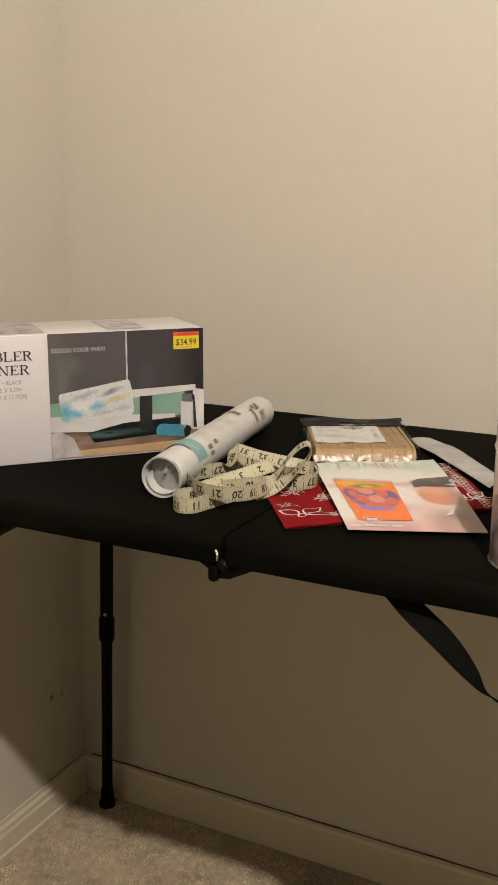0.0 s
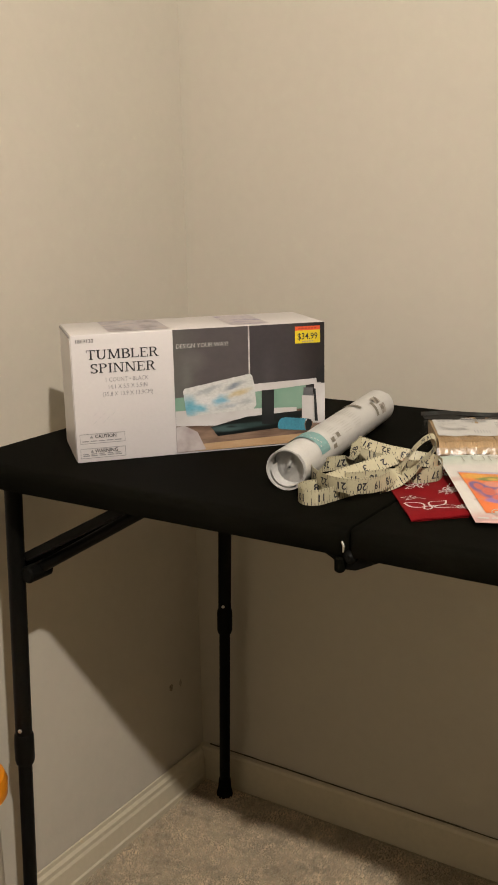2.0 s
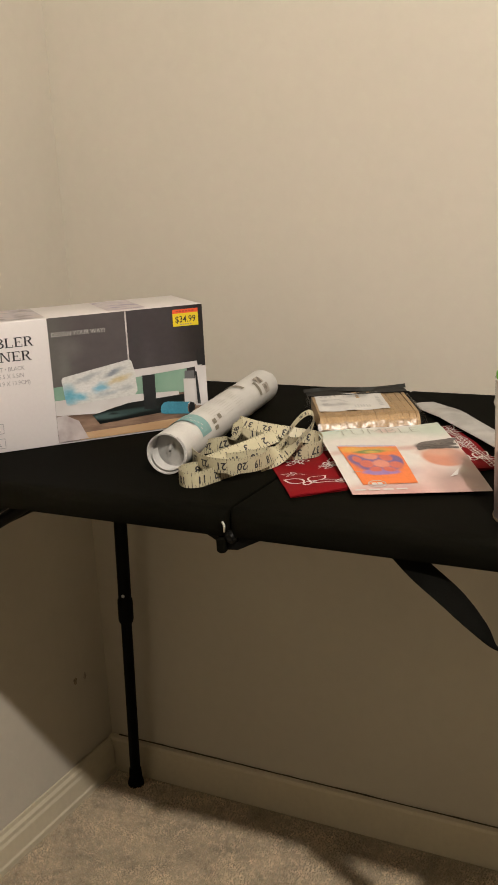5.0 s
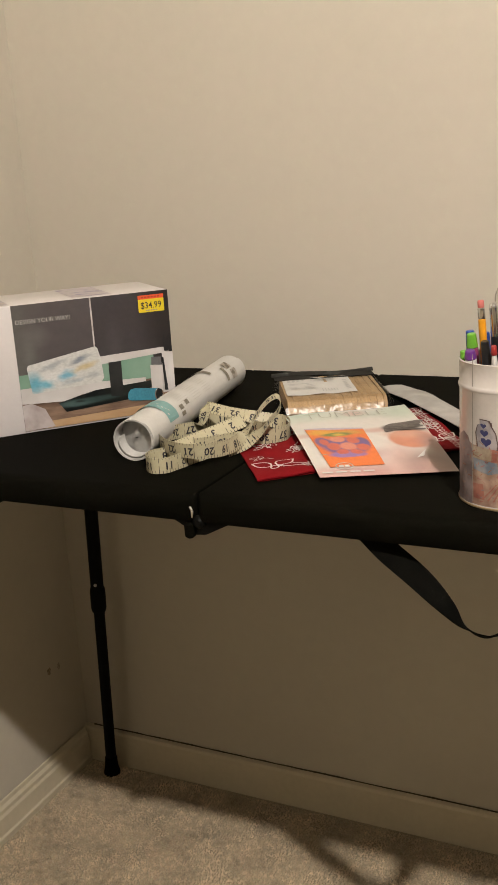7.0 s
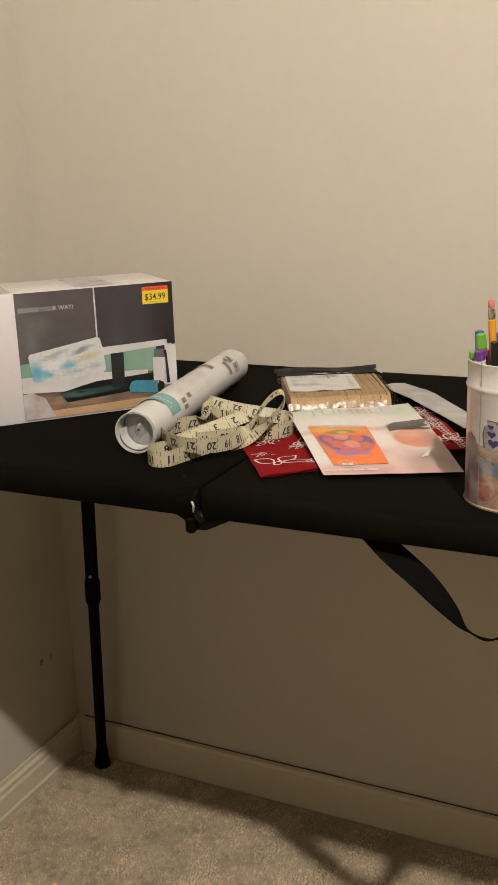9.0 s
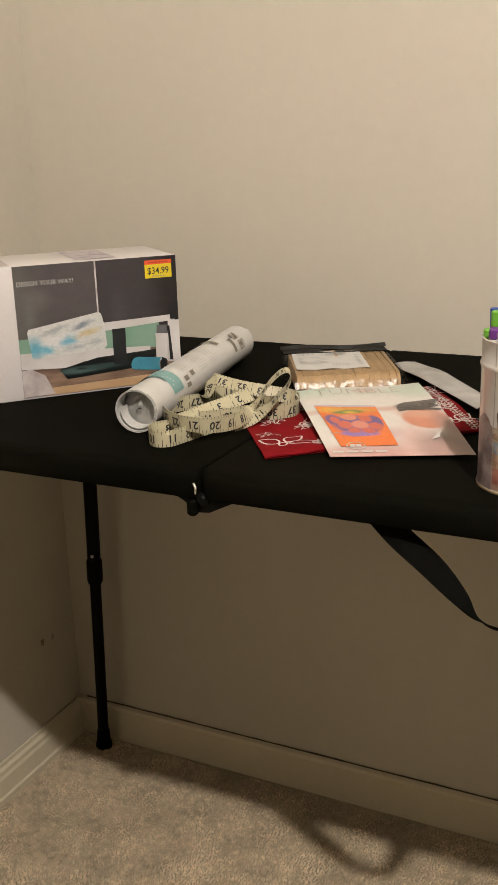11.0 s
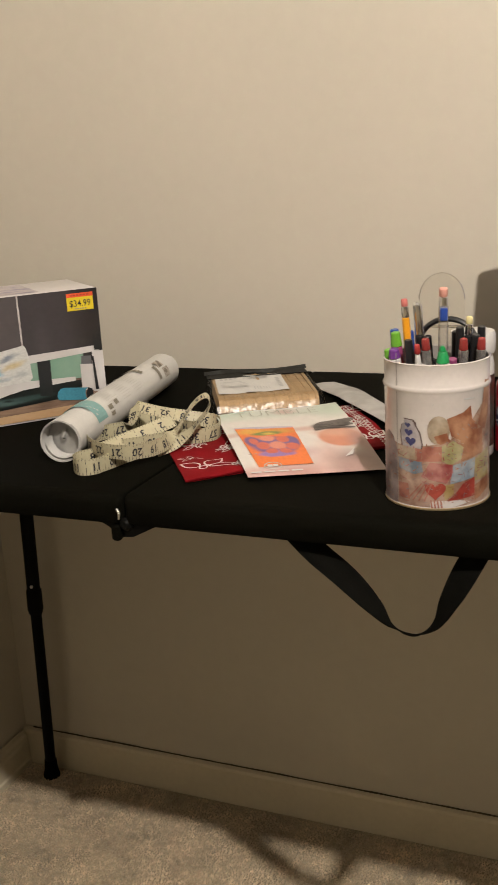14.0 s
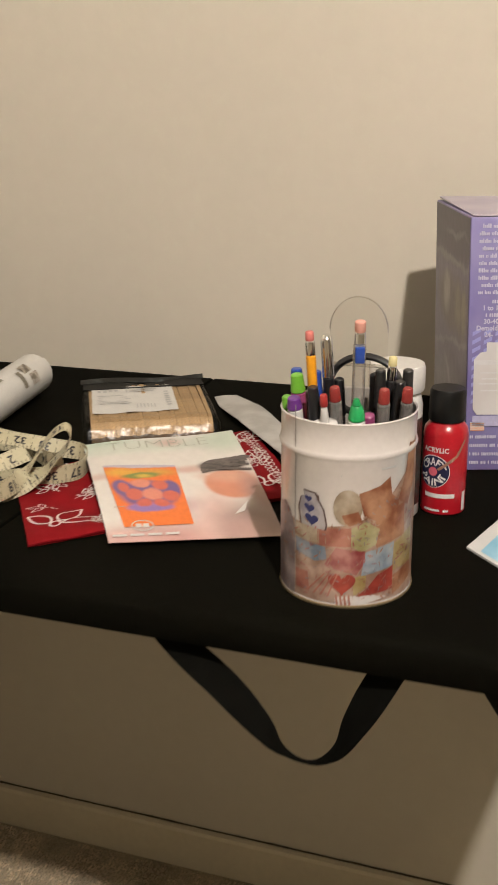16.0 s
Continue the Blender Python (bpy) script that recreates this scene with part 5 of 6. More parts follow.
for k in range(240):
    x, y = qrng.uniform(110, 545), qrng.uniform(770, 1050)
    a, ln, wd = qrng.uniform(0, 3.14), qrng.uniform(4, 13), qrng.uniform(0.8, 2.4)
    motif[qrng.choice(list(motif))].append(poly(*[(x + ln * p * math.cos(a) - wd * q * math.sin(a), y + ln * p * math.sin(a) + wd * q * math.cos(a)) for p, q in ((-1, 0), (-0.4, -1), (0.6, -0.8), (1, 0), (0.5, 1), (-0.5, 0.8))]))
for k in range(70):
    x, y = qrng.uniform(330, 500), qrng.uniform(640, 775)
    if y > 790 - (x - 330) * 0.75:
        motif["rust" if k % 3 else "mauve"].append(poly((x, y), (x + 3, y - 1), (x + 12, y + 9), (x + 10, y + 10)))
for n, shapes in motif.items():
    tagged(tin_print("quilt_motif", shapes, Q[n], 0.0010), kind="stuff")
tin_print("jug_outline", [poly((262, 800), (266, 780), (256, 730), (236, 698), (230, 680), (190, 680), (190, 676), (234, 676), (241, 697), (261, 729), (271, 780), (268, 800)), poly((180, 800), (172, 740), (180, 705), (183, 705), (176, 740), (184, 800)), poly((228, 682), (242, 684), (244, 700), (240, 700), (238, 688), (228, 686))], flat("jug_brown", (0.09, 0.055, 0.05)), 0.0009)
tin_print("seam_line", [poly((157, 410), (160, 410), (160, 1055), (157, 1055))], flat("seam_grey", (0.27, 0.25, 0.235)), 0.0004)
tin_print("scratch", [poly((300, 590), (312, 608), (320, 600), (314, 612))], MID_GREY, 0.0004)
tin_print("scratch", [poly((440, 592), (490, 598), (488, 604), (445, 600))], MID_GREY, 0.0004)


# ---- pens in the tin ----
def pmat(name, colour, rough=0.3, **kw):
    return material(name, colour, rough, vary=kw.pop("vary", 0.05), bump=0.0, **kw)


PEN_BLACK, PEN_RED, PEN_BLUE, PEN_GREEN = pmat("pen_black", (0.012, 0.012, 0.014)), pmat("pen_red", (0.32, 0.028, 0.026), 0.5), pmat("pen_blue", (0.02, 0.06, 0.30)), pmat("pen_green", (0.012, 0.24, 0.07))
PEN_LIME, PEN_PURPLE, PEN_WHITE, PEN_YELLOW = pmat("pen_lime", (0.13, 0.36, 0.035)), pmat("pen_purple", (0.12, 0.03, 0.20)), pmat("pen_white", (0.60, 0.585, 0.57)), pmat("pencil_yellow", (0.68, 0.29, 0.015))
PEN_PINK, ERASER, CHROME = pmat("pen_pink", (0.25, 0.05, 0.14)), pmat("eraser_pink", (0.55, 0.16, 0.14), 0.8), pmat("pen_chrome", (0.8, 0.8, 0.8), 0.15, metal=1.0)
PALE_ERASER = pmat("eraser_cream", (0.66, 0.58, 0.30), 0.8)
CLEAR_PEN = clear_film("clear_barrel", (0.90, 0.88, 0.86), 0.04, 0.12, 0.0, 10, 0.6, 0.12)
PLUG_RED = clear_film("red_plug", (0.40, 0.055, 0.05), 0.03, 0.2, 0.0, 10, 0.5, 0.55)
SMOKE_PEN = clear_film("smoky_barrel", (0.35, 0.33, 0.34), 0.04, 0.15, 0.0, 10, 0.6, 0.08)


def writing_tool(name, tip, lean, segments, label, category="pen", n=16):
    """A pen standing in the tin. tip: its upper end; lean: how far its foot lies from there; segments from the top down:
    (part name, length, upper radius, lower radius, material)."""
    top = Vector(tip)
    foot = Vector((top.x + lean[0], top.y + lean[1], TH + 0.005))
    d = (foot - top).normalized()
    ob = thing(name, along(top, top + d), label, category, "pens in the tin")
    z = 0.0
    for pn, ln, r0, r1, mat in segments:
        ln = (foot - top).length - z if ln is None else ln
        c = min(0.0008, ln * 0.2)
        part(pn, lathe(bmesh.new(), [(0, z), (r0 * 0.8, z), (r0, z + c), (r1, z + ln - c), (r1 * 0.85, z + ln), (0, z + ln)], n), mat, ob)
        z += ln
    return ob


ferr = lambda m, er: [("eraser", 0.007, 0.0031, 0.0033, er), ("ferrule", 0.011, 0.0036, 0.0036, CHROME)]
writing_tool("pencil", (0.9715, -0.582, 1.065), (0.012, 0.006), ferr(0, ERASER) + [("barrel", None, 0.0037, 0.0037, PEN_YELLOW)], "yellow wooden pencil with a pink eraser", "pencil", 12)
writing_tool("chrome_pen", (0.9815, -0.572, 1.061), (0.008, 0.02), [("cap", 0.003, 0.0030, 0.0042, CHROME), ("sleeve", 0.030, 0.0044, 0.0045, CHROME), ("barrel", None, 0.0042, 0.0042, PEN_BLACK)], "shiny chrome-topped black pen")
mp = writing_tool("mechanical_pencil", (1.0105, -0.588, 1.076), (-0.006, 0.02), [("eraser", 0.008, 0.0040, 0.0040, pmat("eraser_rose", (0.66, 0.32, 0.26), 0.8)), ("ferrule", 0.009, 0.0040, 0.0042, CHROME), ("barrel", None, 0.0047, 0.0047, CLEAR_PEN)], "clear mechanical pencil with a pink eraser and blue clip", "pencil")
part("clip", box(bmesh.new(), -0.0035, -0.0065, 0.018, 0.0035, 0.0005, 0.030, 0.001), PEN_BLUE, mp, "blue plastic clip")
writing_tool("pencil", (1.0295, -0.560, 1.045), (-0.01, 0.0), ferr(0, PALE_ERASER) + [("barrel", None, 0.0037, 0.0037, PEN_BLACK)], "dark pencil with a pale eraser", "pencil", 12)
for x, y, z, lx in ((0.9965, -0.604, 1.031, 0.004), (1.0315, -0.600, 1.031, -0.008), (1.0455, -0.585, 1.029, -0.012)):
    writing_tool("clear_pen", (x, y, z), (lx, 0.03), [("end_plug", 0.011, 0.0036, 0.0042, PLUG_RED), ("barrel", 0.030, 0.0046, 0.0046, CLEAR_PEN), ("grip", None, 0.0044, 0.0044, SMOKE_PEN)], "clear barrelled pen with a dull red end plug")
for x, y, z, lx, h in ((0.9805, -0.604, 1.030, 0.01, 0.030), (0.9895, -0.562, 1.026, 0.0, 0.03), (1.0215, -0.566, 1.036, 0.0, 0.03), (1.0155, -0.556, 1.030, 0.0, 0.03), (1.041, -0.560, 1.036, -0.01, 0.03), (1.0375, -0.572, 1.030, -0.01, 0.03)):
    writing_tool("black_pen", (x, y, z), (lx, 0.02), [("cap", h, 0.0038, 0.0050, PEN_BLACK), ("barrel", None, 0.0044, 0.0044, SMOKE_PEN)], "black capped plastic ballpoint pen")
writing_tool("green_marker", (0.9640, -0.588, 1.034), (0.008, 0.02), [("cap", 0.014, 0.0045, 0.0056, PEN_LIME), ("barrel", None, 0.0055, 0.0055, PEN_PINK)], "lime green capped felt marker", "marker")
writing_tool("purple_marker", (0.9665, -0.604, 1.021), (0.006, 0.03), [("cap", 0.009, 0.0046, 0.0058, PEN_PURPLE), ("barrel", None, 0.0055, 0.0055, PEN_WHITE)], "purple capped white felt marker", "marker")
writing_tool("green_marker", (0.9575, -0.592, 1.018), (0.008, 0.02), [("cap", 0.018, 0.0036, 0.0046, PEN_LIME), ("barrel", None, 0.0046, 0.0046, PEN_WHITE)], "slim lime green felt marker", "marker")
writing_tool("blue_pen", (0.9725, -0.568, 1.032), (0.006, 0.01), [("cap", 0.02, 0.0045, 0.0050, PEN_BLUE), ("barrel", None, 0.0044, 0.0044, PEN_BLACK)], "blue capped ballpoint pen")
writing_tool("blue_pen", (0.9590, -0.572, 1.034), (0.006, 0.01), [("cap", 0.025, 0.0042, 0.0046, PEN_BLUE), ("barrel", None, 0.0044, 0.0044, CLEAR_PEN)], "blue capped clear ballpoint pen")
writing_tool("red_pen", (0.9795, -0.556, 1.036), (0.006, 0.0), [("cap", 0.02, 0.0040, 0.0046, PEN_RED), ("barrel", None, 0.0044, 0.0044, CLEAR_PEN)], "red capped clear ballpoint pen")
writing_tool("glue_pen", (0.9905, -0.612, 1.027), (0.002, 0.03), [("cap", 0.009, 0.0026, 0.0030, PEN_RED), ("nozzle", 0.013, 0.0022, 0.0034, PEN_WHITE), ("barrel", None, 0.0090, 0.0090, PEN_WHITE)], "white glue pen with a small red cap", "glue")
writing_tool("glue_pen", (1.0145, -0.613, 1.026), (0.0, 0.03), [("cap", 0.005, 0.0022, 0.0032, PEN_GREEN), ("cap_skirt", 0.011, 0.0042, 0.0064, PEN_GREEN), ("barrel", None, 0.0065, 0.0065, PEN_WHITE)], "white glue tube with a green cap", "glue")
writing_tool("purple_pen", (1.0225, -0.608, 1.014), (0.0, 0.03), [("cap", 0.02, 0.0042, 0.0046, PEN_PINK), ("barrel", None, 0.0044, 0.0044, CLEAR_PEN)], "plum coloured clear ballpoint pen")
# black loop handles
scissors = thing("scissors", pose(1.006, -0.548, TH), "black handled scissors standing point down in the tin", "scissors")
bm = bmesh.new()
loop = [Vector((0.027 * math.cos(a), 0.003 * math.sin(a), 0.148 + 0.022 * math.sin(a))) for a in [k * 2 * math.pi / 40 for k in range(40)]]
rings = []
for k, c in enumerate(loop):
    a = k * 2 * math.pi / 40
    d = Vector((math.cos(a), 0, math.sin(a)))
    rings.append([bm.verts.new(c + d * 0.0028 * math.cos(b) + Vector((0, 1, 0)) * 0.0032 * math.sin(b)) for b in [j * math.pi / 4 for j in range(8)]])
for a, b in zip(rings, rings[1:] + rings[:1]):
    for j in range(8):
        bm.faces.new((a[j], a[(j + 1) % 8], b[(j + 1) % 8], b[j]))
bmesh.ops.recalc_face_normals(bm, faces=bm.faces)
part("handle", bm, PEN_BLACK, scissors)
part("blade", box(bmesh.new(), -0.006, -0.001, 0.004, 0.006, 0.001, 0.128, 0.0006), STEEL, scissors)
# clear rounded plate standing in the tin
plate = thing("clear_template", pose(0.9985, -0.5385, TH), "clear rounded plastic template standing in the tin", "template")
bm = bmesh.new()
outl = [(-0.0215, 0.01), (0.0215, 0.01)] + [(0.0225 * math.cos(a), 0.188 + 0.026 * math.sin(a)) for a in [k * math.pi / 18 for k in range(19)]]
fa = [bm.verts.new((x, -0.0005, z)) for x, z in outl]
fb = [bm.verts.new((x, 0.0005, z)) for x, z in outl]
bm.faces.new(fa)
bm.faces.new(fb[::-1])
for i in range(len(outl)):
    j = (i + 1) % len(outl)
    bm.faces.new((fa[i], fb[i], fb[j], fa[j]))
bmesh.ops.recalc_face_normals(bm, faces=bm.faces)
rim = bmesh.new()
edge = [(x * 1.0, z) for x, z in outl[2:]]
for (x0, z0), (x1, z1) in zip(edge, edge[1:]):
    box(rim, -0.0004, -0.0007, 0, 0.0004, 0.0007, 0.001)
    for v in rim.verts[-8:]:
        f = v.co.z / 0.001
        v.co = Vector((x0 + (x1 - x0) * f + v.co.x * x0 / 0.0225, v.co.y, z0 + (z1 - z0) * f + v.co.x * (z0 - 0.188) / 0.026))
part("rim", rim, clear_film("clear_rim", (0.92, 0.91, 0.88), 0.06, 0.1, 0.0, 30, 0.8), plate, "bright cut edge")
part("cross_bar", box(bmesh.new(), -0.022, -0.0008, 0.160, 0.022, 0.0008, 0.1625, 0.0004, 1), bpy.data.materials["clear_rim"], plate)
part("blank", bm, clear_film("clear_sheet", (0.975, 0.97, 0.96), 0.0, 0.08, 0.2, 30, 0.5), plate)

# ---- bottles ----
bottle = thing("paint_bottle", pose(1.0520, -0.413, TH), "small red acrylic paint bottle with a black screw cap", "paint bottle")
PR_ = 0.0200
PAINT_RED = material("red_paint_plastic", (0.36, 0.008, 0.016), 0.28, vary=0.08, scale=50, bump=0.0, coat=0.2)
part("body", lathe(bmesh.new(), [(0, 0.0), (PR_ - 0.002, 0), (PR_, 0.002), (PR_, 0.073), (PR_ - 0.001, 0.079), (0.0145, 0.085), (0.012, 0.087), (0, 0.087)], 48), PAINT_RED, bottle)
CAPB = material("black_ribbed_cap", (0.006, 0.006, 0.006), 0.35, vary=0.1, bump=0.0, spec=0.3)
cap_bm = bmesh.new()
lathe(cap_bm, [(0, 0.086), (0.0160, 0.086), (0.0164, 0.088), (0.0158, 0.112), (0.0146, 0.1145), (0, 0.115)], 64)
for v in cap_bm.verts:
    r = math.hypot(v.co.x, v.co.y)
    if r > 0.0155 and round(math.atan2(v.co.y, v.co.x) / (2 * math.pi) * 64) % 2:
        v.co.x *= 0.978
        v.co.y *= 0.978
part("cap", cap_bm, CAPB, bottle)
B0 = math.atan2(-0.92, 0.10)


def on_bottle(r, lift, b0=B0):
    return lambda s, z: Vector(((r + lift) * math.cos(b0 + s / r), (r + lift) * math.sin(b0 + s / r), z))


def round_print(name, shapes, mat, parent, r, lift, label=""):
    bm = bmesh.new()
    pl = on_bottle(r, lift)
    for s in shapes:
        flatb = bmesh.new()
        flatb.faces.new([flatb.verts.new((u, v, 0)) for u, v in s])
        u0, u1 = min(p[0] for p in s), max(p[0] for p in s)
        k = math.ceil(u0 / 0.002)
        while k * 0.002 < u1:
            bmesh.ops.bisect_plane(flatb, geom=flatb.verts[:] + flatb.edges[:] + flatb.faces[:], plane_co=(k * 0.002, 0, 0), plane_no=(1, 0, 0))
            k += 1
        m = {v: bm.verts.new(pl(v.co.x, v.co.y)) for v in flatb.verts}
        for f in flatb.faces:
            bm.faces.new([m[v] for v in f.verts])
        flatb.free()
    return part(name, bm, mat, parent, label)


NAVY = flat("navy_label", (0.012, 0.015, 0.05), 0.3)
round_print("label_ring", [oval(-0.0095, 0.042, 0.0152, 0.0152, 32)], WHITE_INK, bottle, PR_, 0.0002)
badge = round_print("label_badge", [oval(-0.0095, 0.042, 0.0145, 0.0145, 32)], NAVY, bottle, PR_, 0.0004, "navy round label badge")
round_print("badge_centre", [oval(-0.0095, 0.042, 0.0042, 0.0042, 14)], pmat("badge_pink", (0.55, 0.10, 0.14)), badge, PR_, 0.0006)
for word, base, flip in (("CRAFT", 90, 1), ("PAINT", 270, -1)):
    bm = bmesh.new()
    pl = on_bottle(PR_, 0.0006)
    for k, ch in enumerate(word):
        ang = radians(base - flip * (k - 2) * 30)
        def ring_place(a, b):
            rr = (0.0062 + b * 1.0) if flip > 0 else (0.0132 - b * 1.0)
            t = ang - flip * a / 0.0095
            return pl(-0.0095 + rr * math.cos(t), 0.042 + rr * math.sin(t))
        letters(bm, ch, 0.0095, ring_place, bold=0.0002)
    part("badge_word", bm, WHITE_INK, badge, smooth=False)
bm = bmesh.new()
pl = on_bottle(PR_, 0.0004)
letters(bm, "ACRYLIC", 0.0062, lambda a, b: pl(-0.008 + a * 0.95, 0.0600 + b), bold=0.0002)
part("label_word", bm, WHITE_INK, bottle, smooth=False)
round_print("label_bars", [rect(-0.017, 0.0175, 0.011, 0.0215), rect(-0.017, 0.0045, -0.002, 0.0065), rect(0.001, 0.0045, 0.006, 0.0065), rect(0.0195, 0.004, 0.0245, 0.022)], WHITE_INK, bottle, PR_, 0.0004)
round_print("brush_print", [[(-0.006, 0.045), (-0.004, 0.0435), (0.012, 0.056), (0.020, 0.071), (0.018, 0.0715), (0.010, 0.058)]], pmat("brush_tan", (0.24, 0.13, 0.09)), bottle, PR_, 0.0008)

jar = thing("white_bottle", pose(1.0095, -0.432, TH), "white plastic bottle with a white cap and dark label", "bottle")
part("body", lathe(bmesh.new(), [(0, 0), (0.022, 0), (0.0235, 0.002), (0.0235, 0.102), (0.0215, 0.1115), (0.018, 0.115), (0, 0.115)], 44), PEN_WHITE, jar)
part("label", lathe(bmesh.new(), [(0.0237, 0.012), (0.0237, 0.092)], 44), flat("dark_brown_label", (0.035, 0.028, 0.022), 0.3, vary=0.4, scale=60), jar, "dark brown wrap label")
part("cap", lathe(bmesh.new(), [(0, 0.115), (0.0235, 0.115), (0.0245, 0.117), (0.0245, 0.135), (0.0232, 0.1385), (0, 0.139)], 44), PEN_WHITE, jar)
bm = bmesh.new()
for k in range(9):
    pl = on_bottle(0.0237, 0.0003, -0.95)
    patch(bm, rect(-0.006 + 0.0014 * k, 0.012, -0.0053 + 0.0014 * k, 0.024), pl)
part("bar_print", bm, WHITE_INK, jar, smooth=False)

# ---- purple carton ----
lilac_box = thing("purple_carton", pose(1.0590, -0.306, TH, 0, 0, 18.4), "tall purple printed carton with white text and bottle pictures", "box")
LW, LD, LH = 0.19, 0.185, 0.251
LILAC_CARD = cloudy("lilac_card", [(0.35, (0.20, 0.17, 0.42)), (0.65, (0.30, 0.27, 0.52))], 16, 0.35)
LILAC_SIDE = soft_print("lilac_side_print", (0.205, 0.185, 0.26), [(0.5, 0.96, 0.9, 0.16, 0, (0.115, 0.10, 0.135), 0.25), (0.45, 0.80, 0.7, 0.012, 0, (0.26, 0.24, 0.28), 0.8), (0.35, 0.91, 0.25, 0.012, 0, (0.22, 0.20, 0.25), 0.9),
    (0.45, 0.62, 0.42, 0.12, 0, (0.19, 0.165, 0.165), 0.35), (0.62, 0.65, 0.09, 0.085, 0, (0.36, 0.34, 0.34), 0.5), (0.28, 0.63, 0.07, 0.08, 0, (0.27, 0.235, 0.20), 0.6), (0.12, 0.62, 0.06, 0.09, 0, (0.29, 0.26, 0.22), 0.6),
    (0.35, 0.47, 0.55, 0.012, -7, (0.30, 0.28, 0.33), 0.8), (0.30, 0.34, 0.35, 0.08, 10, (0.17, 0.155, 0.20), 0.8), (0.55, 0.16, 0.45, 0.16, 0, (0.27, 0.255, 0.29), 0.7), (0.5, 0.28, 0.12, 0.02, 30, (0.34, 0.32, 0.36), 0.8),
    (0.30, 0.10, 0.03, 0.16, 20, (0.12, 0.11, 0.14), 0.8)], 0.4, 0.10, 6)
lean_x = lambda z: -0.034 * z
bm = bmesh.new()
box(bm, 0, 0, 0.0003, LW, LD, LH, 0.0014, 2)
for v in bm.verts:
    v.co.x += lean_x(v.co.z)
part("body", bm, LILAC_CARD, lilac_box)
lf = lambda lift: (lambda u, v: Vector((u + lean_x(v), -lift, v)))
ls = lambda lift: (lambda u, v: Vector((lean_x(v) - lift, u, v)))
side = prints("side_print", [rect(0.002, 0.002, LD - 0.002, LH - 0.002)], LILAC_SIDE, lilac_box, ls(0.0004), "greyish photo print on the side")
STRIPE = flat("lilac_stripe", (0.30, 0.30, 0.60), 0.35)
prints("stripes", [[(0.004 + (k % 3) * 0.011, 0.07 + 0.0085 * (k // 3)), (0.012 + (k % 3) * 0.011, 0.0745 + 0.0085 * (k // 3)), (0.012 + (k % 3) * 0.011, 0.0785 + 0.0085 * (k // 3)), (0.004 + (k % 3) * 0.011, 0.074 + 0.0085 * (k // 3))] for k in range(27)], STRIPE, lilac_box, lf(0.0004))
PALE_TEXT = flat("pale_lilac_ink", (0.52, 0.50, 0.62), 0.4)
lrng = random.Random(12)
bars = []
for k in range(10):
    z = LH - 0.0085 - 0.0069 * k
    u = 0.008 + (0.003 if k in (0, 3, 8) else 0.0)
    while u < LW - 0.012:
        for c in range(lrng.randint(2, 7)):
            w = lrng.uniform(0.0009, 0.0016)
            bars.append(rect(u, z - 0.0017, u + w, z + lrng.choice((0.0010, 0.0010, 0.0022))))
            u += w + 0.00035
        u += 0.0016
for k, (a, b) in enumerate(((0.044, 0.10), (0.030, 0.11), (0.038, 0.10), (0.030, 0.12), (0.010, 0.12), (0.034, 0.10))):
    if k in (1, 3, 4, 5):
        continue
    z = LH - 0.0792 - 0.0065 * k
    u = a - 0.022
    while u < b:
        w = lrng.uniform(0.0012, 0.002)
        bars.append(rect(u, z - 0.0019, u + w, z + 0.0015))
        u += w + (0.0006 if lrng.random() < 0.8 else 0.0022)
for k in range(4):
    z = 0.036 - 0.0090 * k
    u = 0.004
    while u < 0.11:
        w = lrng.uniform(0.001, 0.0018)
        bars.append(rect(u, z - 0.0018, u + w, z + 0.0014))
        u += w + (0.0005 if lrng.random() < 0.8 else 0.0022)
tagged(prints("text_lines", bars, PALE_TEXT, lilac_box, lf(0.0006), "lines of pale printed text"), kind="stuff")
for text, u, row in (("1 to 1", 0.0205, 1), ("30-40", 0.0215, 3), ("Demold/", 0.0185, 4), ("24-", 0.0195, 5)):
    words("text_line", [(text, 0.0066, u, LH - 0.0812 - 0.0065 * row, 0.0002, 0.95)], PALE_TEXT, lilac_box, lf(0.0006))
for du in (-0.004, 0.039):
    bp = prints("bottle_print", [[(0.010 + du, 0.0650), (0.014 + du, 0.0590), (0.043 + du, 0.0590), (0.047 + du, 0.0650), (0.047 + du, 0.1150), (0.040 + du, 0.1220), (0.034 + du, 0.1230), (0.034 + du, 0.1320), (0.022 + du, 0.1320), (0.022 + du, 0.1230), (0.016 + du, 0.1220), (0.010 + du, 0.1150)]], PHOTO_WHITE, lilac_box, lf(0.0010), "printed white bottle")
    prints("bottle_band", [rect(0.010 + du, 0.1100, 0.047 + du, 0.1145), rect(0.016 + du, 0.1010, 0.038 + du, 0.1025), rect(0.018 + du, 0.0950, 0.035 + du, 0.0965), rect(0.015 + du, 0.0900, 0.040 + du, 0.0915), rect(0.017 + du, 0.0830, 0.036 + du, 0.0845)], FAINT, bp, lf(0.0012))
    prints("bottle_mirror", [rect(0.010 + du, 0.0470, 0.047 + du, 0.0580)], flat("lilac_mirror", (0.42, 0.40, 0.58), 0.35), bp, lf(0.0010))
prints("flag_print", [rect(0.004, 0.0425 + 0.0022 * k, 0.018, 0.0436 + 0.0022 * k) for k in range(4)], pmat("flag_orange", (0.72, 0.30, 0.12)), lilac_box, lf(0.0010))
prints("flag_pale", [rect(0.004, 0.0436 + 0.0022 * k, 0.018, 0.0447 + 0.0022 * k) for k in range(4)], WHITE_INK, lilac_box, lf(0.0010))
bm = bmesh.new()
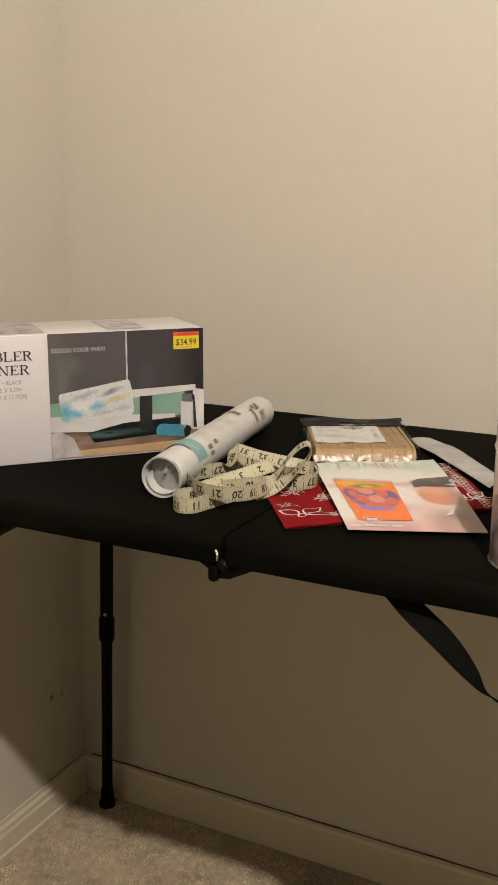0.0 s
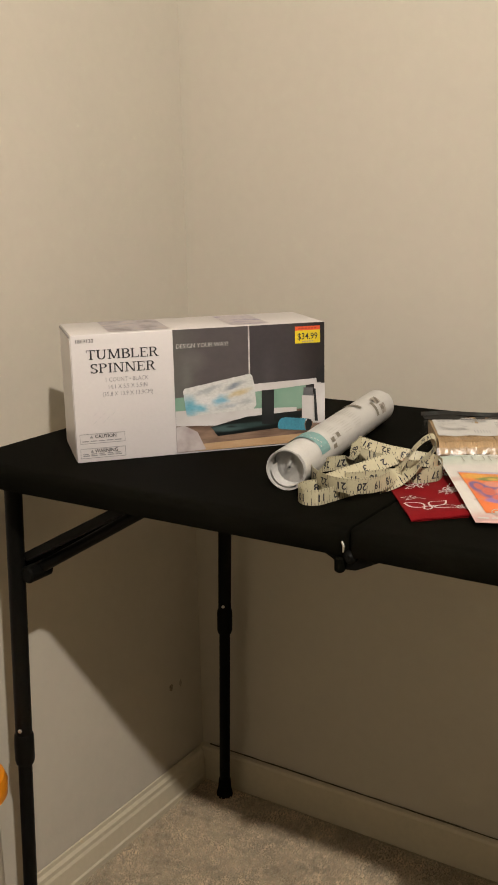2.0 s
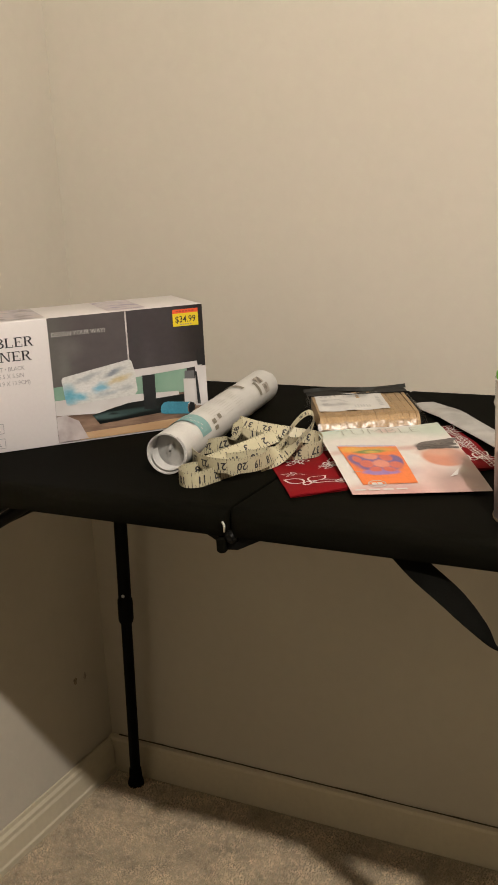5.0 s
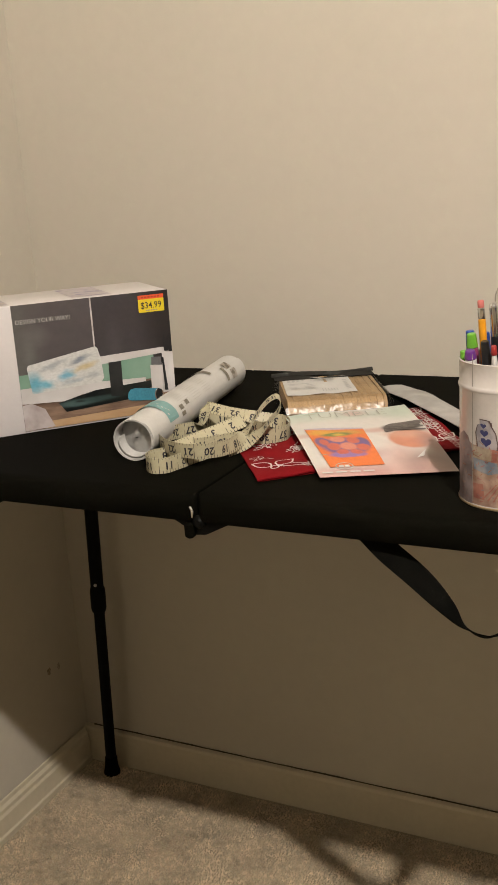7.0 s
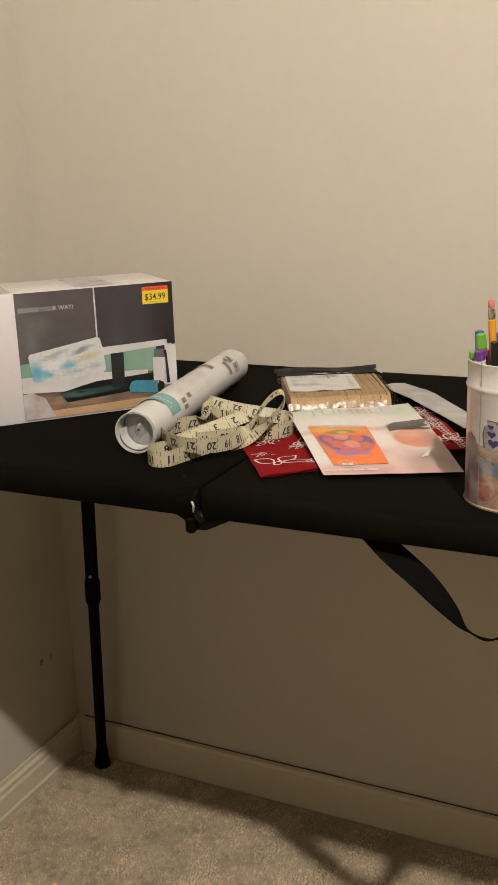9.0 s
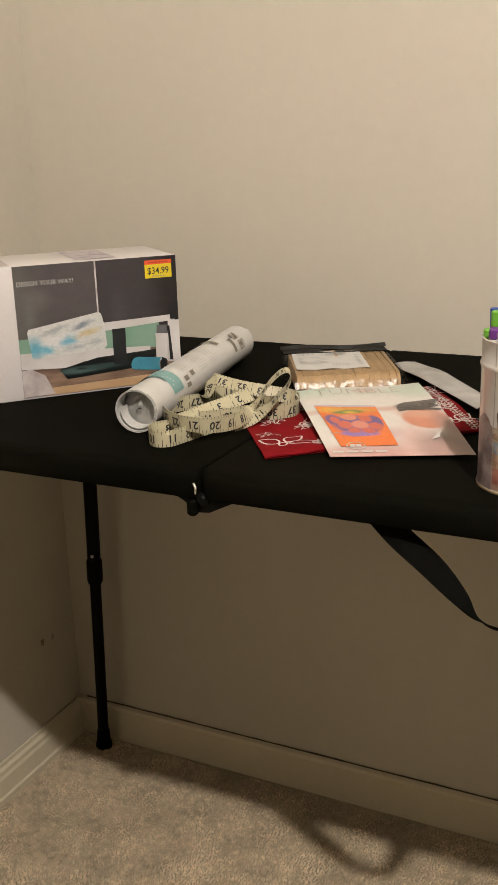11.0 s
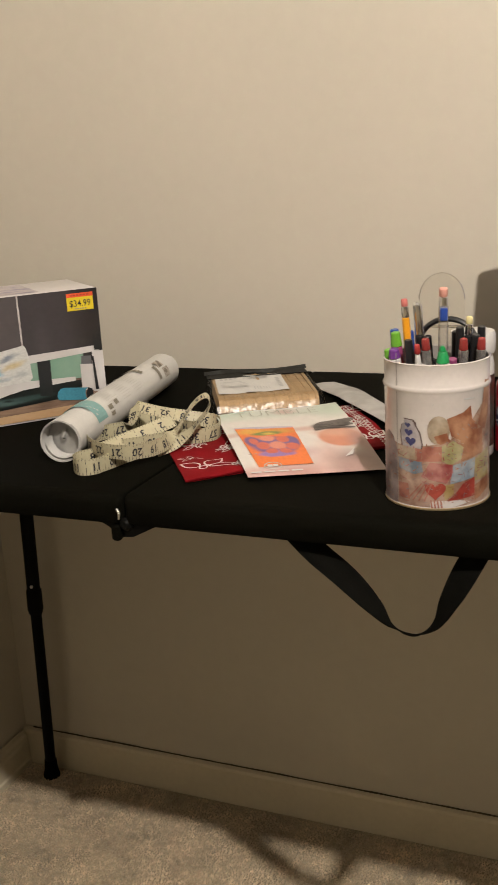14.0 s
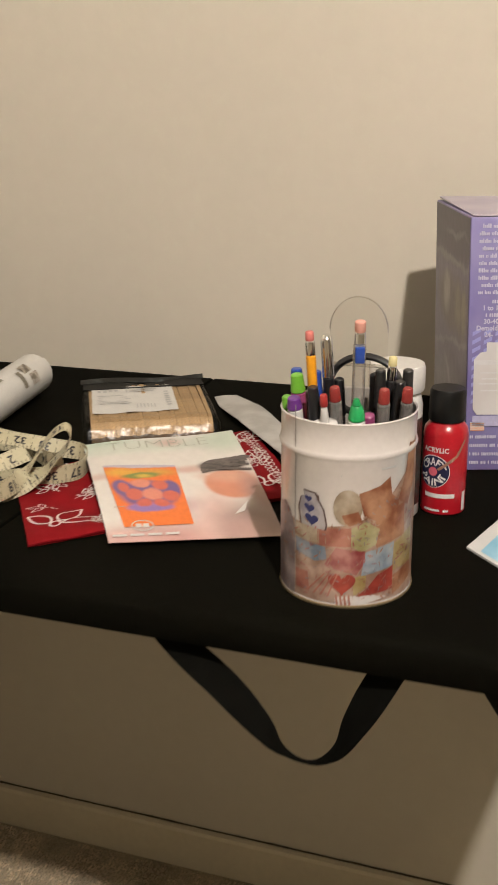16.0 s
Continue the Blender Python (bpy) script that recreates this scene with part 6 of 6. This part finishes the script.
box(bm, 0.002 + lean_x(LH), -0.001, LH + 0.0004, LW + lean_x(LH) - 0.002, LD - 0.002, LH + 0.0016, 0.0004, 1)
for v in bm.verts:
    v.co.z += 0.002 * (v.co.y / LD) ** 2
part("top_flap", bm, cloudy("lilac_top", [(0.35, (0.42, 0.37, 0.50)), (0.65, (0.54, 0.49, 0.58))], 20, 0.35), lilac_box, "slightly sprung pale lilac top flap")

# ---- blue packet ----
packet = thing("blue_packet", pose(0, 0, 0), "small light blue and white foil packet lying flat", "packet")
KA, KB, KD = Vector((1.0845, -0.4955, TH)), Vector((1.1255, -0.3620, TH)), Vector((1.168, -0.582, TH))


def on_packet(lift):
    def place(u, v):
        p = KA + (KB - KA) * u + (KD - KA) * v
        return Vector((p.x, p.y, TH + 0.0022 + 0.004 * math.sin(math.pi * u) * math.sin(math.pi * v) + 0.010 * u * (1 - v) * 0.2 + lift))
    return place


part("pouch", sheet(on_packet(0), 12, 12, 0.0018), pmat("packet_white", (0.60, 0.60, 0.585)), packet)
bm = bmesh.new()
g = [[bm.verts.new(on_packet(0.0004)(0.03 + 0.94 * i / 8, 0.13 + 0.84 * j / 8)) for i in range(9)] for j in range(9)]
for j in range(8):
    for i in range(8):
        bm.faces.new((g[j][i], g[j][i + 1], g[j + 1][i + 1], g[j + 1][i]))
part("blue_print", bm, cloudy("sky_blue_print", [(0.35, (0.22, 0.52, 0.72)), (0.65, (0.36, 0.64, 0.80))], 30, 0.3), packet, "light blue printed field")
bm = bmesh.new()
stroke(bm, oval(0.52, 0.42, 0.14, 0.18, 16), on_packet(0.0008), 0.02, True)
stroke(bm, oval(0.52, 0.42, 0.09, 0.12, 16), on_packet(0.0008), 0.02, True)
part("emblem", bm, pmat("navy_emblem", (0.05, 0.10, 0.25)), packet, smooth=False)

# ---- orange object beside the side wall, kind unknown, canister form made up ----
can = thing("orange_stand_in", pose(0.090, -0.712, 0), "made-up tall canister under an orange rounded edge of unknown kind", "canister")
part("body", lathe(bmesh.new(), [(0, 0), (0.045, 0), (0.047, 0.003), (0.047, 0.385), (0, 0.385)], 36), pmat("canister_cream", (0.6, 0.56, 0.48)), can)
part("lid", lathe(bmesh.new(), [(0, 0.368), (0.054, 0.368), (0.0625, 0.376), (0.0640, 0.396), (0.060, 0.406), (0.040, 0.411), (0, 0.412)], 44), pmat("orange_plastic", (0.80, 0.27, 0.01), 0.35), can, "bright orange lid")

# ---- small wear on the wall ----
mark = thing("wall_scuff", pose(0.0006, -0.072, 0.249, 0, 90, 0), "small grey scuffed dent in the paint", "mark", kind="structure")
bm = bmesh.new()
rim = [(0.0075 + 0.0018 * math.sin(3 * k), 0.0042 + 0.0010 * math.sin(2.3 * k + 1)) for k in range(14)]
ring = [[bm.verts.new((r[0] * f * math.cos(k * math.pi / 7), r[1] * f * math.sin(k * math.pi / 7), 0.0004 * z)) for k, r in enumerate(rim)] for f, z in ((1.0, 0), (0.75, 1.5), (0.45, 0.4))]
for a, b in zip(ring, ring[1:]):
    for k in range(14):
        bm.faces.new((a[k], a[(k + 1) % 14], b[(k + 1) % 14], b[k]))
bm.faces.new(ring[-1])
part("smudge", bm, flat("scuff_grey", (0.34, 0.30, 0.24), vary=0.3, scale=200), mark)

mark = thing("wall_chip", pose(0.0006, -0.104, 0.252, 0, 90, 0), "small brown chipped spot in the paint", "mark", kind="structure")
bm = bmesh.new()
rim = [bm.verts.new(((0.0075 + 0.0022 * math.sin(2.7 * k)) * math.cos(k * math.pi / 6), (0.0062 + 0.0018 * math.sin(1.9 * k)) * math.sin(k * math.pi / 6), 0)) for k in range(12)]
top = bm.verts.new((0, 0, 0.0006))
for k in range(12):
    bm.faces.new((rim[k], rim[(k + 1) % 12], top))
part("chip", bm, flat("bare_plaster", (0.30, 0.25, 0.18), 0.8, vary=0.4, scale=300), mark)
